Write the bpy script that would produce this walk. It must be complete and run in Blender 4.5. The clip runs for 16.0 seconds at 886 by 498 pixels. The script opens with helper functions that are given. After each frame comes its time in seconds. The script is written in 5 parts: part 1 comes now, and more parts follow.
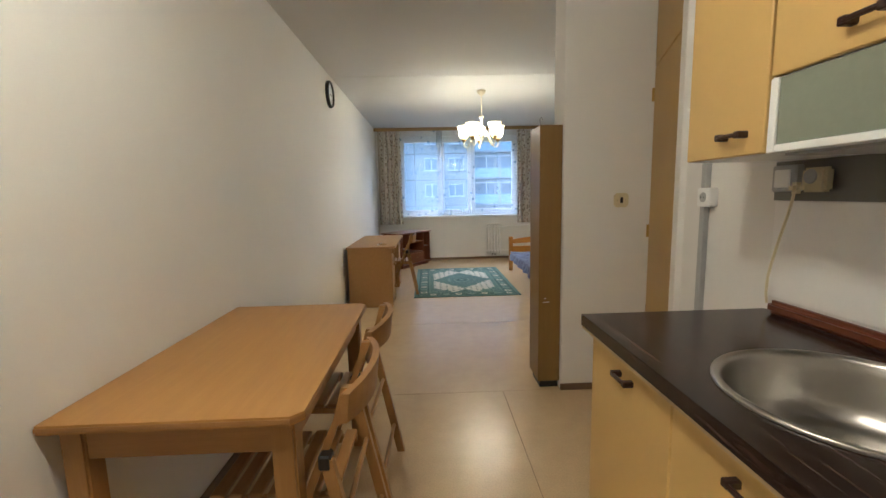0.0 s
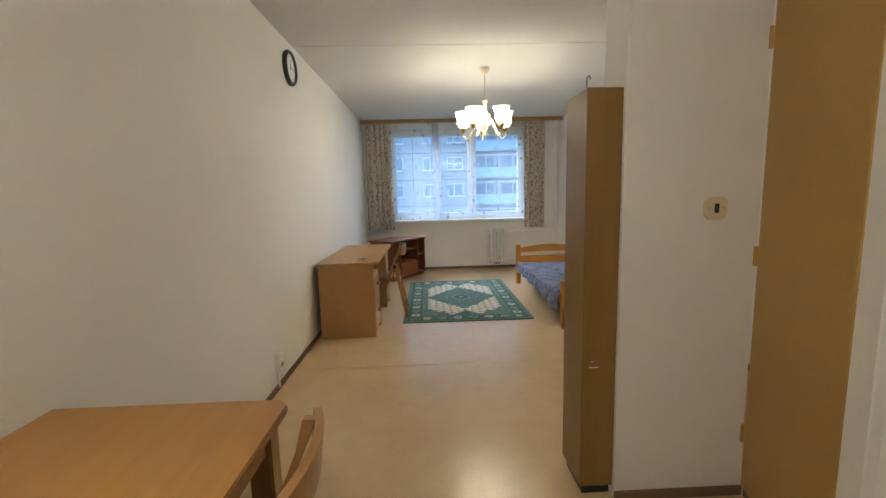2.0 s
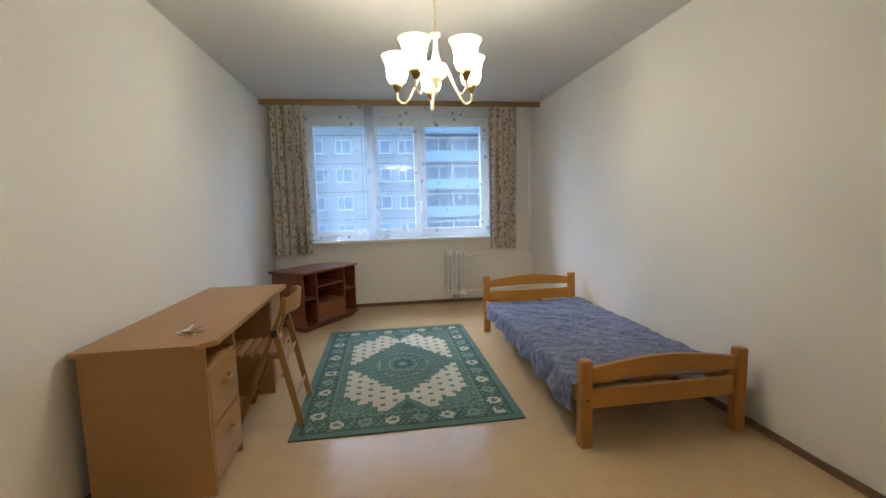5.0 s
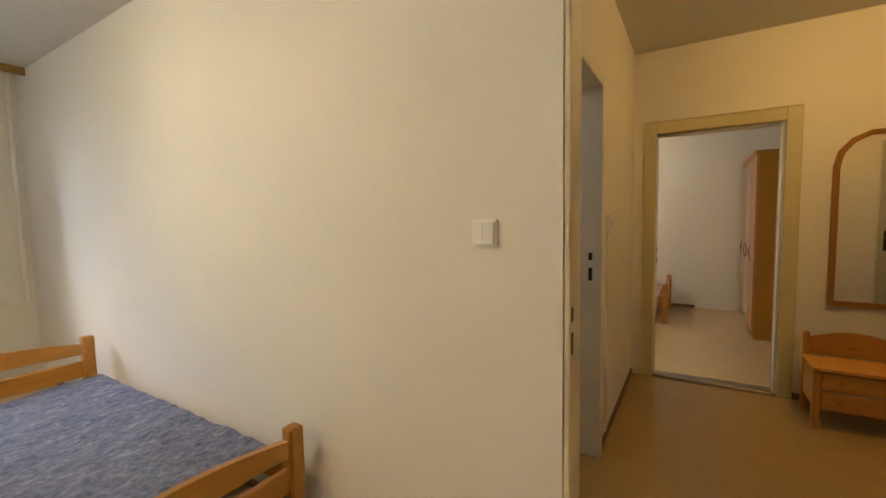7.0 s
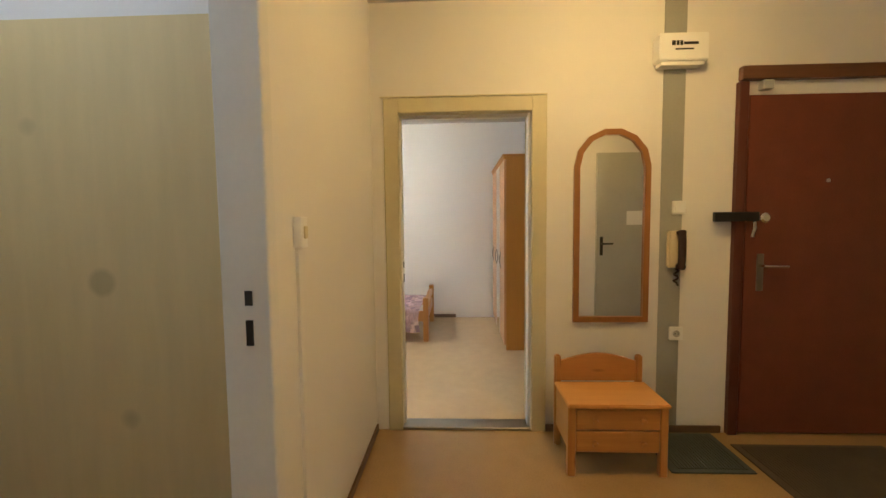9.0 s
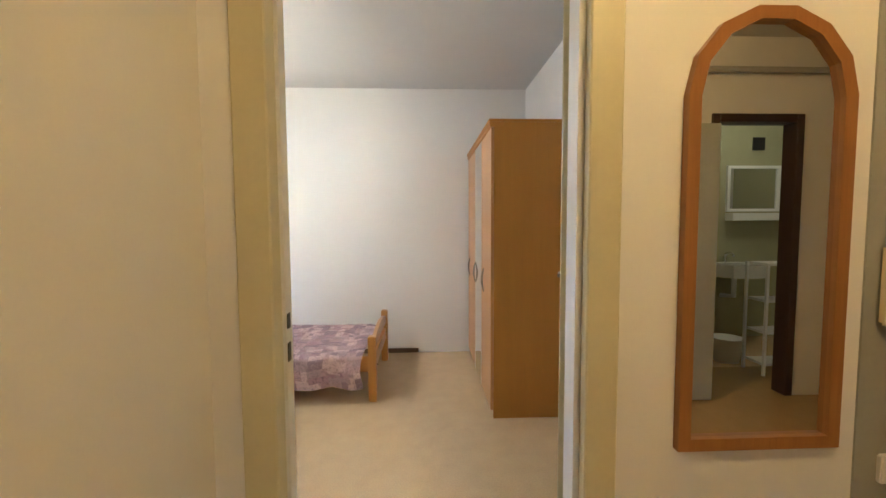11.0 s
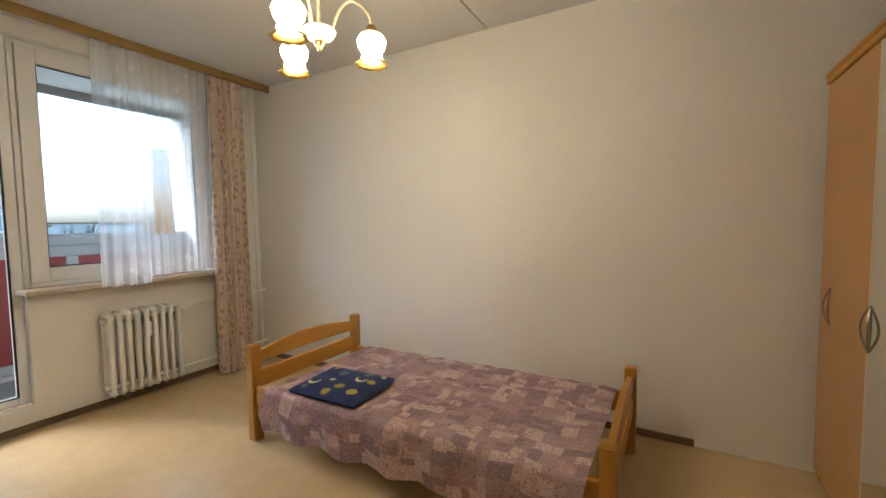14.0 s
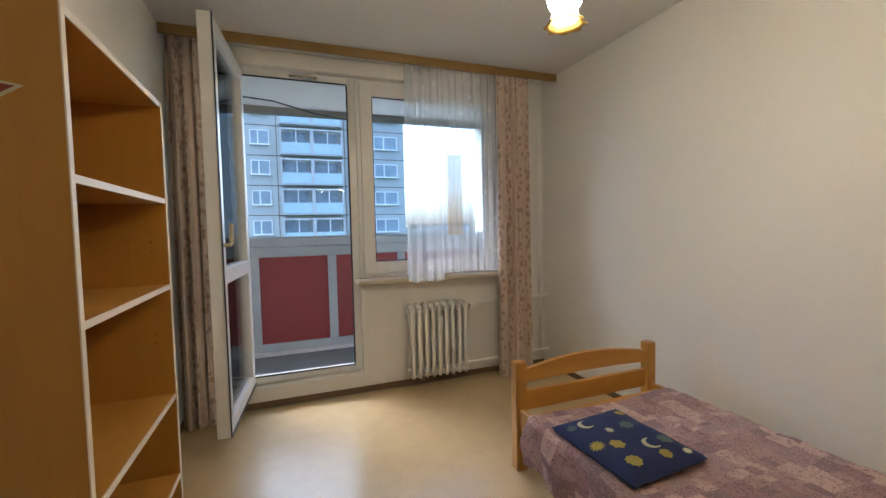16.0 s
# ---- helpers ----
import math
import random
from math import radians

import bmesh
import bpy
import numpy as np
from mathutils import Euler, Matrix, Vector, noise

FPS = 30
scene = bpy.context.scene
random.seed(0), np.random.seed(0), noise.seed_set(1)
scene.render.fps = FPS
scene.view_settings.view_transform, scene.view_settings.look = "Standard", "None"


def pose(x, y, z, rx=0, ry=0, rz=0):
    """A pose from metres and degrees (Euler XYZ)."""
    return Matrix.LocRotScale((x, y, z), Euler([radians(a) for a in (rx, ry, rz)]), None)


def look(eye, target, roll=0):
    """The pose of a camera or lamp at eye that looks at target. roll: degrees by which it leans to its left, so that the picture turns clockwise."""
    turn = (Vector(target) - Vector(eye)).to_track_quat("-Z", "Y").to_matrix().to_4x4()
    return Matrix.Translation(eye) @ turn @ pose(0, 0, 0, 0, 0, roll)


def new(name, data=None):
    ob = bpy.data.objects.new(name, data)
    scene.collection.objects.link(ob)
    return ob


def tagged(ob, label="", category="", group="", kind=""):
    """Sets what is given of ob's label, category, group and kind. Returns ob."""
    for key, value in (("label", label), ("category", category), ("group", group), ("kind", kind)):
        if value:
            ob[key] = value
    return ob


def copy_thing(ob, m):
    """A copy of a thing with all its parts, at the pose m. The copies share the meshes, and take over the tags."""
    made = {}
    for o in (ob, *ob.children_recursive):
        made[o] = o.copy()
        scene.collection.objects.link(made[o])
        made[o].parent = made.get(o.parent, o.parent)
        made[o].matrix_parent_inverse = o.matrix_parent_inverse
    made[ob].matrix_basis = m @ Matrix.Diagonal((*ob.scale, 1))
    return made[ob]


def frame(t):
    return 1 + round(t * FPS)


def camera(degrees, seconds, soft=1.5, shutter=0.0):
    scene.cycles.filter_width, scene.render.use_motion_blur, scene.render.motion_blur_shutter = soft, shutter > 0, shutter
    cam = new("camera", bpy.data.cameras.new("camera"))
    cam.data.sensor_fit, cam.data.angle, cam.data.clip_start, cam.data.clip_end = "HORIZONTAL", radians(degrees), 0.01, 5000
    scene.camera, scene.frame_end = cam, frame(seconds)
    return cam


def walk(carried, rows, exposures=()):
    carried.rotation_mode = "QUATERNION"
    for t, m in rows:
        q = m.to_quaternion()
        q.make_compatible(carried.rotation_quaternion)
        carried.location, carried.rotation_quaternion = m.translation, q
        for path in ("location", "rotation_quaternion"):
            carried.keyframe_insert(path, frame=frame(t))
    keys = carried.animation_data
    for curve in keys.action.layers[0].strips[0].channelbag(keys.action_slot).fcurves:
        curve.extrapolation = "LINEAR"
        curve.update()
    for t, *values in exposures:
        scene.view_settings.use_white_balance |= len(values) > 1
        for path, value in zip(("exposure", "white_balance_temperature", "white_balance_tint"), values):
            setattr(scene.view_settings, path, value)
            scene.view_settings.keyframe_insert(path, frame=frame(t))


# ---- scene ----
cam = camera(94.3, 16.0)
PATH = [
    (0, (0.196, 0.184, 1.319), (0.257, 2.165, 1.057), -1.3),
    (0.5, (0.15, 0.37, 1.347), (0.219, 2.351, 1.085), -1.3),
    (1, (0.166, 0.584, 1.34), (0.24, 2.565, 1.075), -1.4),
    (1.5, (0.226, 0.865, 1.34), (0.299, 2.847, 1.078), -1.5),
    (2, (0.273, 1.168, 1.341), (0.337, 3.149, 1.078), -1.5),
    (2.5, (0.297, 1.478, 1.344), (0.351, 3.461, 1.084), -1.6),
    (3, (0.298, 1.842, 1.335), (0.347, 3.825, 1.084), -1.5),
    (3.2, (0.292, 1.986, 1.339), (0.342, 3.97, 1.09), -1.4),
    (5.3, (0.626, 3.245, 1.308), (1.049, 5.19, 1.111), -1.5),
    (5.5, (0.688, 3.351, 1.312), (1.255, 5.26, 1.124), -1.4),
    (6, (0.899, 3.53, 1.323), (1.898, 5.254, 1.157), -1.3),
    (6.5, (1.158, 3.62, 1.32), (2.57, 5.028, 1.168), -1.2),
    (7, (1.42, 3.645, 1.326), (3.123, 4.682, 1.179), -1.1),
    (7.5, (1.696, 3.657, 1.352), (3.568, 4.346, 1.201), -0.9),
    (8, (2.003, 3.606, 1.342), (3.954, 4.02, 1.189), -0.6),
    (8.2, (2.124, 3.581, 1.334), (4.091, 3.909, 1.187), -0.5),
    (10.3, (3.541, 3.53, 1.302), (5.534, 3.445, 1.17), -0.5),
    (10.5, (3.697, 3.543, 1.306), (5.691, 3.452, 1.178), -0.3),
    (11, (4.078, 3.524, 1.301), (6.072, 3.438, 1.174), -0.3),
    (11.5, (4.468, 3.519, 1.316), (6.462, 3.438, 1.184), -0.1),
    (12, (4.807, 3.54, 1.326), (6.802, 3.521, 1.188), -0.3),
    (12.5, (5.089, 3.55, 1.321), (7.08, 3.677, 1.183), -0.3),
    (13, (5.263, 3.571, 1.288), (7.231, 3.908, 1.17), -0.4),
    (13.5, (5.379, 3.641, 1.286), (7.274, 4.268, 1.162), -0.6),
    (14, (5.493, 3.725, 1.286), (7.235, 4.701, 1.163), -0.8),
    (14.5, (5.579, 3.81, 1.292), (7.103, 5.102, 1.184), -0.9),
    (15, (5.663, 3.858, 1.278), (6.924, 5.407, 1.186), -0.8),
    (15.5, (5.807, 3.89, 1.303), (6.776, 5.636, 1.201), -1.1),
    (16, (5.927, 4.041, 1.288), (6.632, 5.91, 1.19), -1.3),
]
walk(cam, [(t, look(eye, target, roll)) for t, eye, target, roll in PATH],
     [(0, 2.38, 4750, 10), (3, 2.35, 4950, 10), (5.5, 2.2, 4950, 10), (6.5, 2.4, 5900, 10), (7.5, 2.8, 5450, 10), (8.2, 3.2, 5050, 10), (10.5, 3.55, 4500, 10),
      (11.5, 3.5, 4600, 10), (12.5, 3.25, 4800, 10), (13.5, 3.05, 5500, 10), (14, 2.6, 5600, 10), (14.5, 2.33, 5600, 10), (16, 2.37, 5350, 10)])

# ---- world and light ----
world = bpy.data.worlds.new("sky")
scene.world = world
world.use_nodes = True
wn = world.node_tree
sky = wn.nodes.new("ShaderNodeTexSky")
sky.sky_type, sky.sun_disc = "NISHITA", False
sky.sun_elevation, sky.sun_rotation = radians(45), radians(326.3)
sky.air_density, sky.dust_density = 1.0, 5.0
bgnode = wn.nodes["Background"]
bgnode.inputs["Strength"].default_value = 0.15
veil = wn.nodes.new("ShaderNodeHueSaturation")
veil.inputs["Saturation"].default_value = 0.85
wn.links.new(sky.outputs[0], veil.inputs["Color"])
wn.links.new(veil.outputs[0], bgnode.inputs["Color"])
sun_data = bpy.data.lights.new("sun", "SUN")
sun_data.energy, sun_data.angle, sun_data.color = 1.5, radians(150), (0.86, 0.94, 1.0)
sun_ob = new("sun", sun_data)
sun_ob.matrix_world = look((-20, 30, 36), (0, 0, 0))
SHADE_MAIN, SHADE_ROOM2, SHADE_HALL, SHADE_KITCHEN = 20.5, 28.0, 8.8, 25.0


# ---- small builders ----
def thing(name, at=(0, 0, 0), turn=0, label="", category="", group="", kind=""):
    e = new(name)
    e.empty_display_size = 0.1
    e.matrix_basis = pose(*at, 0, 0, turn)
    return tagged(e, label, category, group, kind)


def part(name, bm, material, parent=None, label="", smooth=False):
    me = bpy.data.meshes.new(name)
    bmesh.ops.recalc_face_normals(bm, faces=bm.faces)
    bm.to_mesh(me)
    bm.free()
    for m in (material if isinstance(material, (list, tuple)) else [material]):
        me.materials.append(m)
    if smooth:
        me.shade_smooth()
    ob = new(name, me)
    ob.parent = parent
    return tagged(ob, label)


def add_box(bm, x0, x1, y0, y1, z0, z1, bevel=0.0, seg=1):
    r = bmesh.ops.create_cube(bm, size=1, matrix=Matrix.LocRotScale(((x0 + x1) / 2, (y0 + y1) / 2, (z0 + z1) / 2), None, (x1 - x0, y1 - y0, z1 - z0)))
    if bevel:
        edges = list({e for v in r["verts"] for e in v.link_edges})
        bmesh.ops.bevel(bm, geom=edges, offset=bevel, segments=seg, affect="EDGES")
    return bm


def box(x0, x1, y0, y1, z0, z1, bevel=0.0, seg=1):
    return add_box(bmesh.new(), x0, x1, y0, y1, z0, z1, bevel, seg)


def boxes(*rows, bevel=0.0):
    bm = bmesh.new()
    for r in rows:
        add_box(bm, *r, bevel=bevel)
    return bm


def add_tube(bm, points, radius, n=10, cap=True, closed=False):
    """A tube along points; radius is a number or one per point."""
    pts = [Vector(p) for p in points]
    rings, up = [], None
    for i, p in enumerate(pts):
        a = pts[i - 1] if (i or closed) else p
        b = pts[(i + 1) % len(pts)] if (i + 1 < len(pts) or closed) else p
        d = (b - a).normalized()
        if up is None:
            up = d.orthogonal().normalized()
        up = (up - d * up.dot(d)).normalized()
        side = d.cross(up)
        r = radius[i] if isinstance(radius, (list, tuple)) else radius
        rings.append([bm.verts.new(p + r * (math.cos(2 * math.pi * k / n) * up + math.sin(2 * math.pi * k / n) * side)) for k in range(n)])
    pairs = list(zip(rings, rings[1:])) + ([(rings[-1], rings[0])] if closed else [])
    for r0, r1 in pairs:
        for k in range(n):
            bm.faces.new((r0[k], r0[(k + 1) % n], r1[(k + 1) % n], r1[k]))
    if cap and not closed:
        bm.faces.new(rings[0])
        bm.faces.new(rings[-1][::-1])
    return bm


def tube(points, radius, n=10):
    return add_tube(bmesh.new(), points, radius, n)


def add_lathe(bm, profile, n=24, at=(0, 0, 0), sx=1.0, wavy=None):
    """profile: (radius, z) pairs turned round z; wavy(i, angle) changes the radius."""
    rings = []
    for i, (r, z) in enumerate(profile):
        ring = []
        for k in range(n):
            a = 2 * math.pi * k / n
            rr = r * (wavy(i, a) if wavy else 1)
            ring.append(bm.verts.new((at[0] + rr * math.cos(a) * sx, at[1] + rr * math.sin(a), at[2] + z)))
        rings.append(ring)
    for r0, r1 in zip(rings, rings[1:]):
        for k in range(n):
            bm.faces.new((r0[k], r0[(k + 1) % n], r1[(k + 1) % n], r1[k]))
    return bm


def lathe(profile, n=24, at=(0, 0, 0), sx=1.0, wavy=None):
    return add_lathe(bmesh.new(), profile, n, at, sx, wavy)


def prism(outline, depth, axis="y", at=0.0):
    """An outline of (u, v) pairs drawn out by depth along axis, from at."""
    bm = bmesh.new()
    put = {"y": lambda u, v, d: (u, d, v), "x": lambda u, v, d: (d, u, v), "z": lambda u, v, d: (u, v, d)}[axis]
    a = [bm.verts.new(put(u, v, at)) for u, v in outline]
    b = [bm.verts.new(put(u, v, at + depth)) for u, v in outline]
    bm.faces.new(a)
    bm.faces.new(b[::-1])
    for i in range(len(a)):
        j = (i + 1) % len(a)
        bm.faces.new((a[i], b[i], b[j], a[j]))
    return bm


def sheet(nu, nv, f):
    """A grid of faces; f(u, v) with u, v from 0 to 1 gives the place."""
    bm = bmesh.new()
    g = [[bm.verts.new(f(i / nu, j / nv)) for j in range(nv + 1)] for i in range(nu + 1)]
    for i in range(nu):
        for j in range(nv):
            bm.faces.new((g[i][j], g[i + 1][j], g[i + 1][j + 1], g[i][j + 1]))
    return bm


def n3(x, y=0.0, z=0.0):
    return noise.noise(Vector((x, y, z)))


# ---- materials ----
def material(name):
    m = bpy.data.materials.new(name)
    m.use_nodes = True
    return m, m.node_tree, m.node_tree.nodes["Principled BSDF"]


def node(t, kind, **values):
    n = t.nodes.new(kind)
    for k, v in values.items():
        n.inputs[k.replace("_", " ")].default_value = v
    return n


def ramp(t, source, stops):
    r = t.nodes.new("ShaderNodeValToRGB")
    e = r.color_ramp.elements
    while len(e) < len(stops):
        e.new(0.5)
    for el, (p, c) in zip(e, stops):
        el.position, el.color = p, (*c, 1)
    t.links.new(source, r.inputs[0])
    return r.outputs[0]


def mixc(t, fac, a, b):
    n = t.nodes.new("ShaderNodeMix")
    n.data_type = "RGBA"
    for sock, v in ((n.inputs[0], fac), (n.inputs[6], a), (n.inputs[7], b)):
        if isinstance(v, (int, float)):
            sock.default_value = v
        elif isinstance(v, tuple):
            sock.default_value = (*v, 1)
        else:
            t.links.new(v, sock)
    return n.outputs[2]


def coords(t, scale=(1, 1, 1), turn=(0, 0, 0)):
    c = t.nodes.new("ShaderNodeTexCoord")
    mp = t.nodes.new("ShaderNodeMapping")
    mp.inputs["Scale"].default_value = scale
    mp.inputs["Rotation"].default_value = turn
    t.links.new(c.outputs["Object"], mp.inputs[0])
    return mp.outputs[0]


def noise_tex(t, vec, scale, detail=4, rough=0.55, distort=0.0):
    n = node(t, "ShaderNodeTexNoise", Scale=scale, Detail=detail, Roughness=rough, Distortion=distort)
    t.links.new(vec, n.inputs["Vector"])
    return n.outputs["Fac"]


def bump(t, b, height, strength, distance=0.002):
    n = node(t, "ShaderNodeBump", Strength=strength, Distance=distance)
    t.links.new(height, n.inputs["Height"])
    t.links.new(n.outputs[0], b.inputs["Normal"])


def shade(c, k):
    return tuple(min(1, x * k) for x in c)


def plain(name, c, rough=0.5, metal=0.0, vary=0.08, scale=3.0, fine=60.0, relief=0.1, spec=0.5):
    """Painted or cast surface with soft stains and fine grain."""
    m, t, b = material(name)
    v = coords(t)
    big, small = noise_tex(t, v, scale, 5), noise_tex(t, v, fine, 3)
    c1 = ramp(t, big, [(0.3, shade(c, 1 - vary)), (0.7, shade(c, 1 + vary * 0.6))])
    c2 = mixc(t, 0.25, c1, ramp(t, small, [(0.3, shade(c, 1 - vary)), (0.7, shade(c, 1 + vary))]))
    t.links.new(c2, b.inputs["Base Color"])
    b.inputs["Roughness"].default_value = rough
    b.inputs["Metallic"].default_value = metal
    b.inputs["Specular IOR Level"].default_value = spec
    if relief:
        bump(t, b, small, relief)
    return m


def wood(name, c, dark, along="x", rough=0.4, grain=1.0, knots=False, contrast=0.55):
    m, t, b = material(name)
    k = {"x": (1.2, 22, 22), "y": (22, 1.2, 22), "z": (22, 22, 1.2)}[along]
    v = coords(t, tuple(a * grain for a in k))
    a = noise_tex(t, v, 1.6, 5, 0.6, 0.6)
    fine = noise_tex(t, coords(t, tuple(q * 6 * grain for q in k)), 2.0, 3)
    col = ramp(t, a, [(0.25, dark), (0.5, tuple(contrast * q + (1 - contrast) * p for p, q in zip(dark, c))), (0.62, c)])
    col = mixc(t, 0.3, col, ramp(t, fine, [(0.35, dark), (0.65, c)]))
    big = noise_tex(t, coords(t), 1.7, 2)
    col = mixc(t, 0.35, col, ramp(t, big, [(0.3, shade(c, 0.85)), (0.7, shade(c, 1.08))]))
    if knots:
        vo = node(t, "ShaderNodeTexVoronoi", Scale=1.0)
        t.links.new(coords(t, tuple({1.2: 2.2, 22: 9}[q] for q in k)), vo.inputs["Vector"])
        col = mixc(t, ramp(t, vo.outputs["Distance"], [(0.05, (1, 1, 1)), (0.13, (0, 0, 0))]), col, shade(dark, 0.45))
    t.links.new(col, b.inputs["Base Color"])
    b.inputs["Roughness"].default_value = rough
    bump(t, b, fine, 0.08, 0.001)
    return m


def glow(name, c, strength, base=(0.9, 0.85, 0.7), span=None, edge=(1.0, 0.72, 0.30)):
    """Lit glass; with span (z0, z1) the bulb's light fades towards the foot and the rim of the shade."""
    m, t, b = material(name)
    b.inputs["Base Color"].default_value = (*base, 1)
    b.inputs["Roughness"].default_value = 0.25
    b.inputs["Emission Color"].default_value = (*c, 1)
    b.inputs["Emission Strength"].default_value = strength
    if span:
        sep = t.nodes.new("ShaderNodeSeparateXYZ")
        t.links.new(coords(t), sep.inputs[0])
        mr = t.nodes.new("ShaderNodeMapRange")
        mr.inputs["From Min"].default_value, mr.inputs["From Max"].default_value = span
        t.links.new(sep.outputs[2], mr.inputs[0])
        amount = ramp(t, mr.outputs[0], [(0.0, (0.008,) * 3), (0.18, (0.05,) * 3), (0.5, (1, 1, 1)), (0.72, (0.8,) * 3), (0.9, (0.06,) * 3), (1.0, (0.014,) * 3)])
        mul = t.nodes.new("ShaderNodeMath")
        mul.operation = "MULTIPLY"
        mul.inputs[1].default_value = strength
        t.links.new(amount, mul.inputs[0])
        t.links.new(mul.outputs[0], b.inputs["Emission Strength"])
        t.links.new(mixc(t, amount, edge, c), b.inputs["Emission Color"])
    return m


def clear_glass(name, tint=(0.93, 0.97, 1.0), gloss=0.06):
    m, t, b = material(name)
    t.nodes.remove(b)
    tr, gl, mx, fr = (t.nodes.new("ShaderNodeBsdf" + "Transparent"), t.nodes.new("ShaderNodeBsdfGlossy"), t.nodes.new("ShaderNodeMixShader"), t.nodes.new("ShaderNodeFresnel"))
    tr.inputs[0].default_value = (*tint, 1)
    gl.inputs["Roughness"].default_value = 0.02
    fr.inputs[0].default_value = 1.14 + gloss
    t.links.new(fr.outputs[0], mx.inputs[0])
    t.links.new(tr.outputs[0], mx.inputs[1])
    t.links.new(gl.outputs[0], mx.inputs[2])
    t.links.new(mx.outputs[0], t.nodes["Material Output"].inputs[0])
    return m


def sheer_cloth(name, c, cover=0.42, motif=None):
    """Thin net curtain: part see-through, part translucent, with woven threads and denser flowers."""
    m, t, b = material(name)
    t.nodes.remove(b)
    v = coords(t)
    tr, tl, df = t.nodes.new("ShaderNodeBsdfTransparent"), t.nodes.new("ShaderNodeBsdfTranslucent"), t.nodes.new("ShaderNodeBsdfDiffuse")
    tl.inputs[0].default_value, df.inputs[0].default_value = (*c, 1), (*c, 1)
    half = t.nodes.new("ShaderNodeMixShader")
    half.inputs[0].default_value = 0.45
    t.links.new(tl.outputs[0], half.inputs[1])
    t.links.new(df.outputs[0], half.inputs[2])
    vo = node(t, "ShaderNodeTexVoronoi", Scale=9.0)
    t.links.new(v, vo.inputs["Vector"])
    lo, hi = cover, min(1, cover + 0.08)
    dens = ramp(t, vo.outputs["Distance"], [(0.12, (hi,) * 3), (0.25, (lo,) * 3)])
    soft = noise_tex(t, coords(t, (6, 6, 0.6)), 2.0, 2)
    dens2 = mixc(t, 0.18, dens, ramp(t, soft, [(0.35, (lo * 0.92,) * 3), (0.65, (hi,) * 3)]))
    mx = t.nodes.new("ShaderNodeMixShader")
    t.links.new(dens2, mx.inputs[0])
    t.links.new(tr.outputs[0], mx.inputs[1])
    t.links.new(half.outputs[0], mx.inputs[2])
    t.links.new(mx.outputs[0], t.nodes["Material Output"].inputs[0])
    return m


def floral_cloth(name, ground, leaf, flower):
    m, t, b = material(name)
    v = coords(t)
    warp = noise_tex(t, v, 30, 3)
    vo = node(t, "ShaderNodeTexVoronoi", Scale=25.0, Randomness=0.9)
    t.links.new(coords(t, (1, 1, 0.75)), vo.inputs["Vector"])
    blot = t.nodes.new("ShaderNodeMath")
    blot.operation = "MULTIPLY_ADD"
    t.links.new(warp, blot.inputs[0])
    blot.inputs[1].default_value = 0.55
    t.links.new(vo.outputs["Distance"], blot.inputs[2])
    band = node(t, "ShaderNodeTexWave", Scale=3.4, Distortion=1.5, Detail=2.0)
    t.links.new(v, band.inputs["Vector"])
    spray = mixc(t, ramp(t, band.outputs["Fac"], [(0.25, (0.85,) * 3), (0.6, (0, 0, 0))]), ramp(t, blot.outputs[0], [(0.58, (1, 1, 1)), (0.74, (0, 0, 0))]), (0.12, 0.12, 0.12))
    col = mixc(t, spray, ground, leaf)
    vo2 = node(t, "ShaderNodeTexVoronoi", Scale=10.0, Randomness=0.8)
    t.links.new(v, vo2.inputs["Vector"])
    col = mixc(t, ramp(t, vo2.outputs["Distance"], [(0.16, (0.8,) * 3), (0.26, (0, 0, 0))]), col, flower)
    col = mixc(t, 0.3, col, ramp(t, noise_tex(t, v, 90, 2), [(0.3, shade(ground, 0.7)), (0.7, shade(ground, 1.15))]))
    t.links.new(col, b.inputs["Base Color"])
    b.inputs["Roughness"].default_value = 0.9
    b.inputs["Specular IOR Level"].default_value = 0.15
    b.inputs["Transmission Weight"].default_value = 0.0
    bump(t, b, noise_tex(t, v, 200, 2), 0.15, 0.001)
    return m


def printed_cloth(name, c, ink, scale, cut):
    """One printed patch: ground colour with small scribbles and woven relief."""
    m, t, b = material(name)
    v = coords(t)
    scr = noise_tex(t, v, scale, 3, 0.6, 3.0)
    col = mixc(t, ramp(t, scr, [(cut, (0, 0, 0)), (cut + 0.06, (0.8,) * 3)]), c, ink)
    col = mixc(t, 0.3, col, ramp(t, noise_tex(t, v, 9, 3), [(0.3, shade(c, 0.7)), (0.7, shade(c, 1.15))]))
    t.links.new(col, b.inputs["Base Color"])
    b.inputs["Roughness"].default_value = 0.92
    b.inputs["Specular IOR Level"].default_value = 0.1
    bump(t, b, noise_tex(t, v, 160, 2), 0.2, 0.001)
    return m


def streaked_cloth(name, c, dark, pale):
    m, t, b = material(name)
    v = coords(t, (6, 15, 6), (0, 0, radians(24)))
    a = noise_tex(t, v, 1.6, 5, 0.65, 1.2)
    col = ramp(t, a, [(0.34, dark), (0.47, c), (0.56, c), (0.66, pale)])
    col = mixc(t, 0.3, col, ramp(t, noise_tex(t, coords(t), 40, 3), [(0.35, dark), (0.65, pale)]))
    t.links.new(col, b.inputs["Base Color"])
    b.inputs["Roughness"].default_value = 0.75
    b.inputs["Sheen Weight"].default_value = 0.1
    bump(t, b, noise_tex(t, coords(t), 120, 2), 0.2, 0.001)
    return m


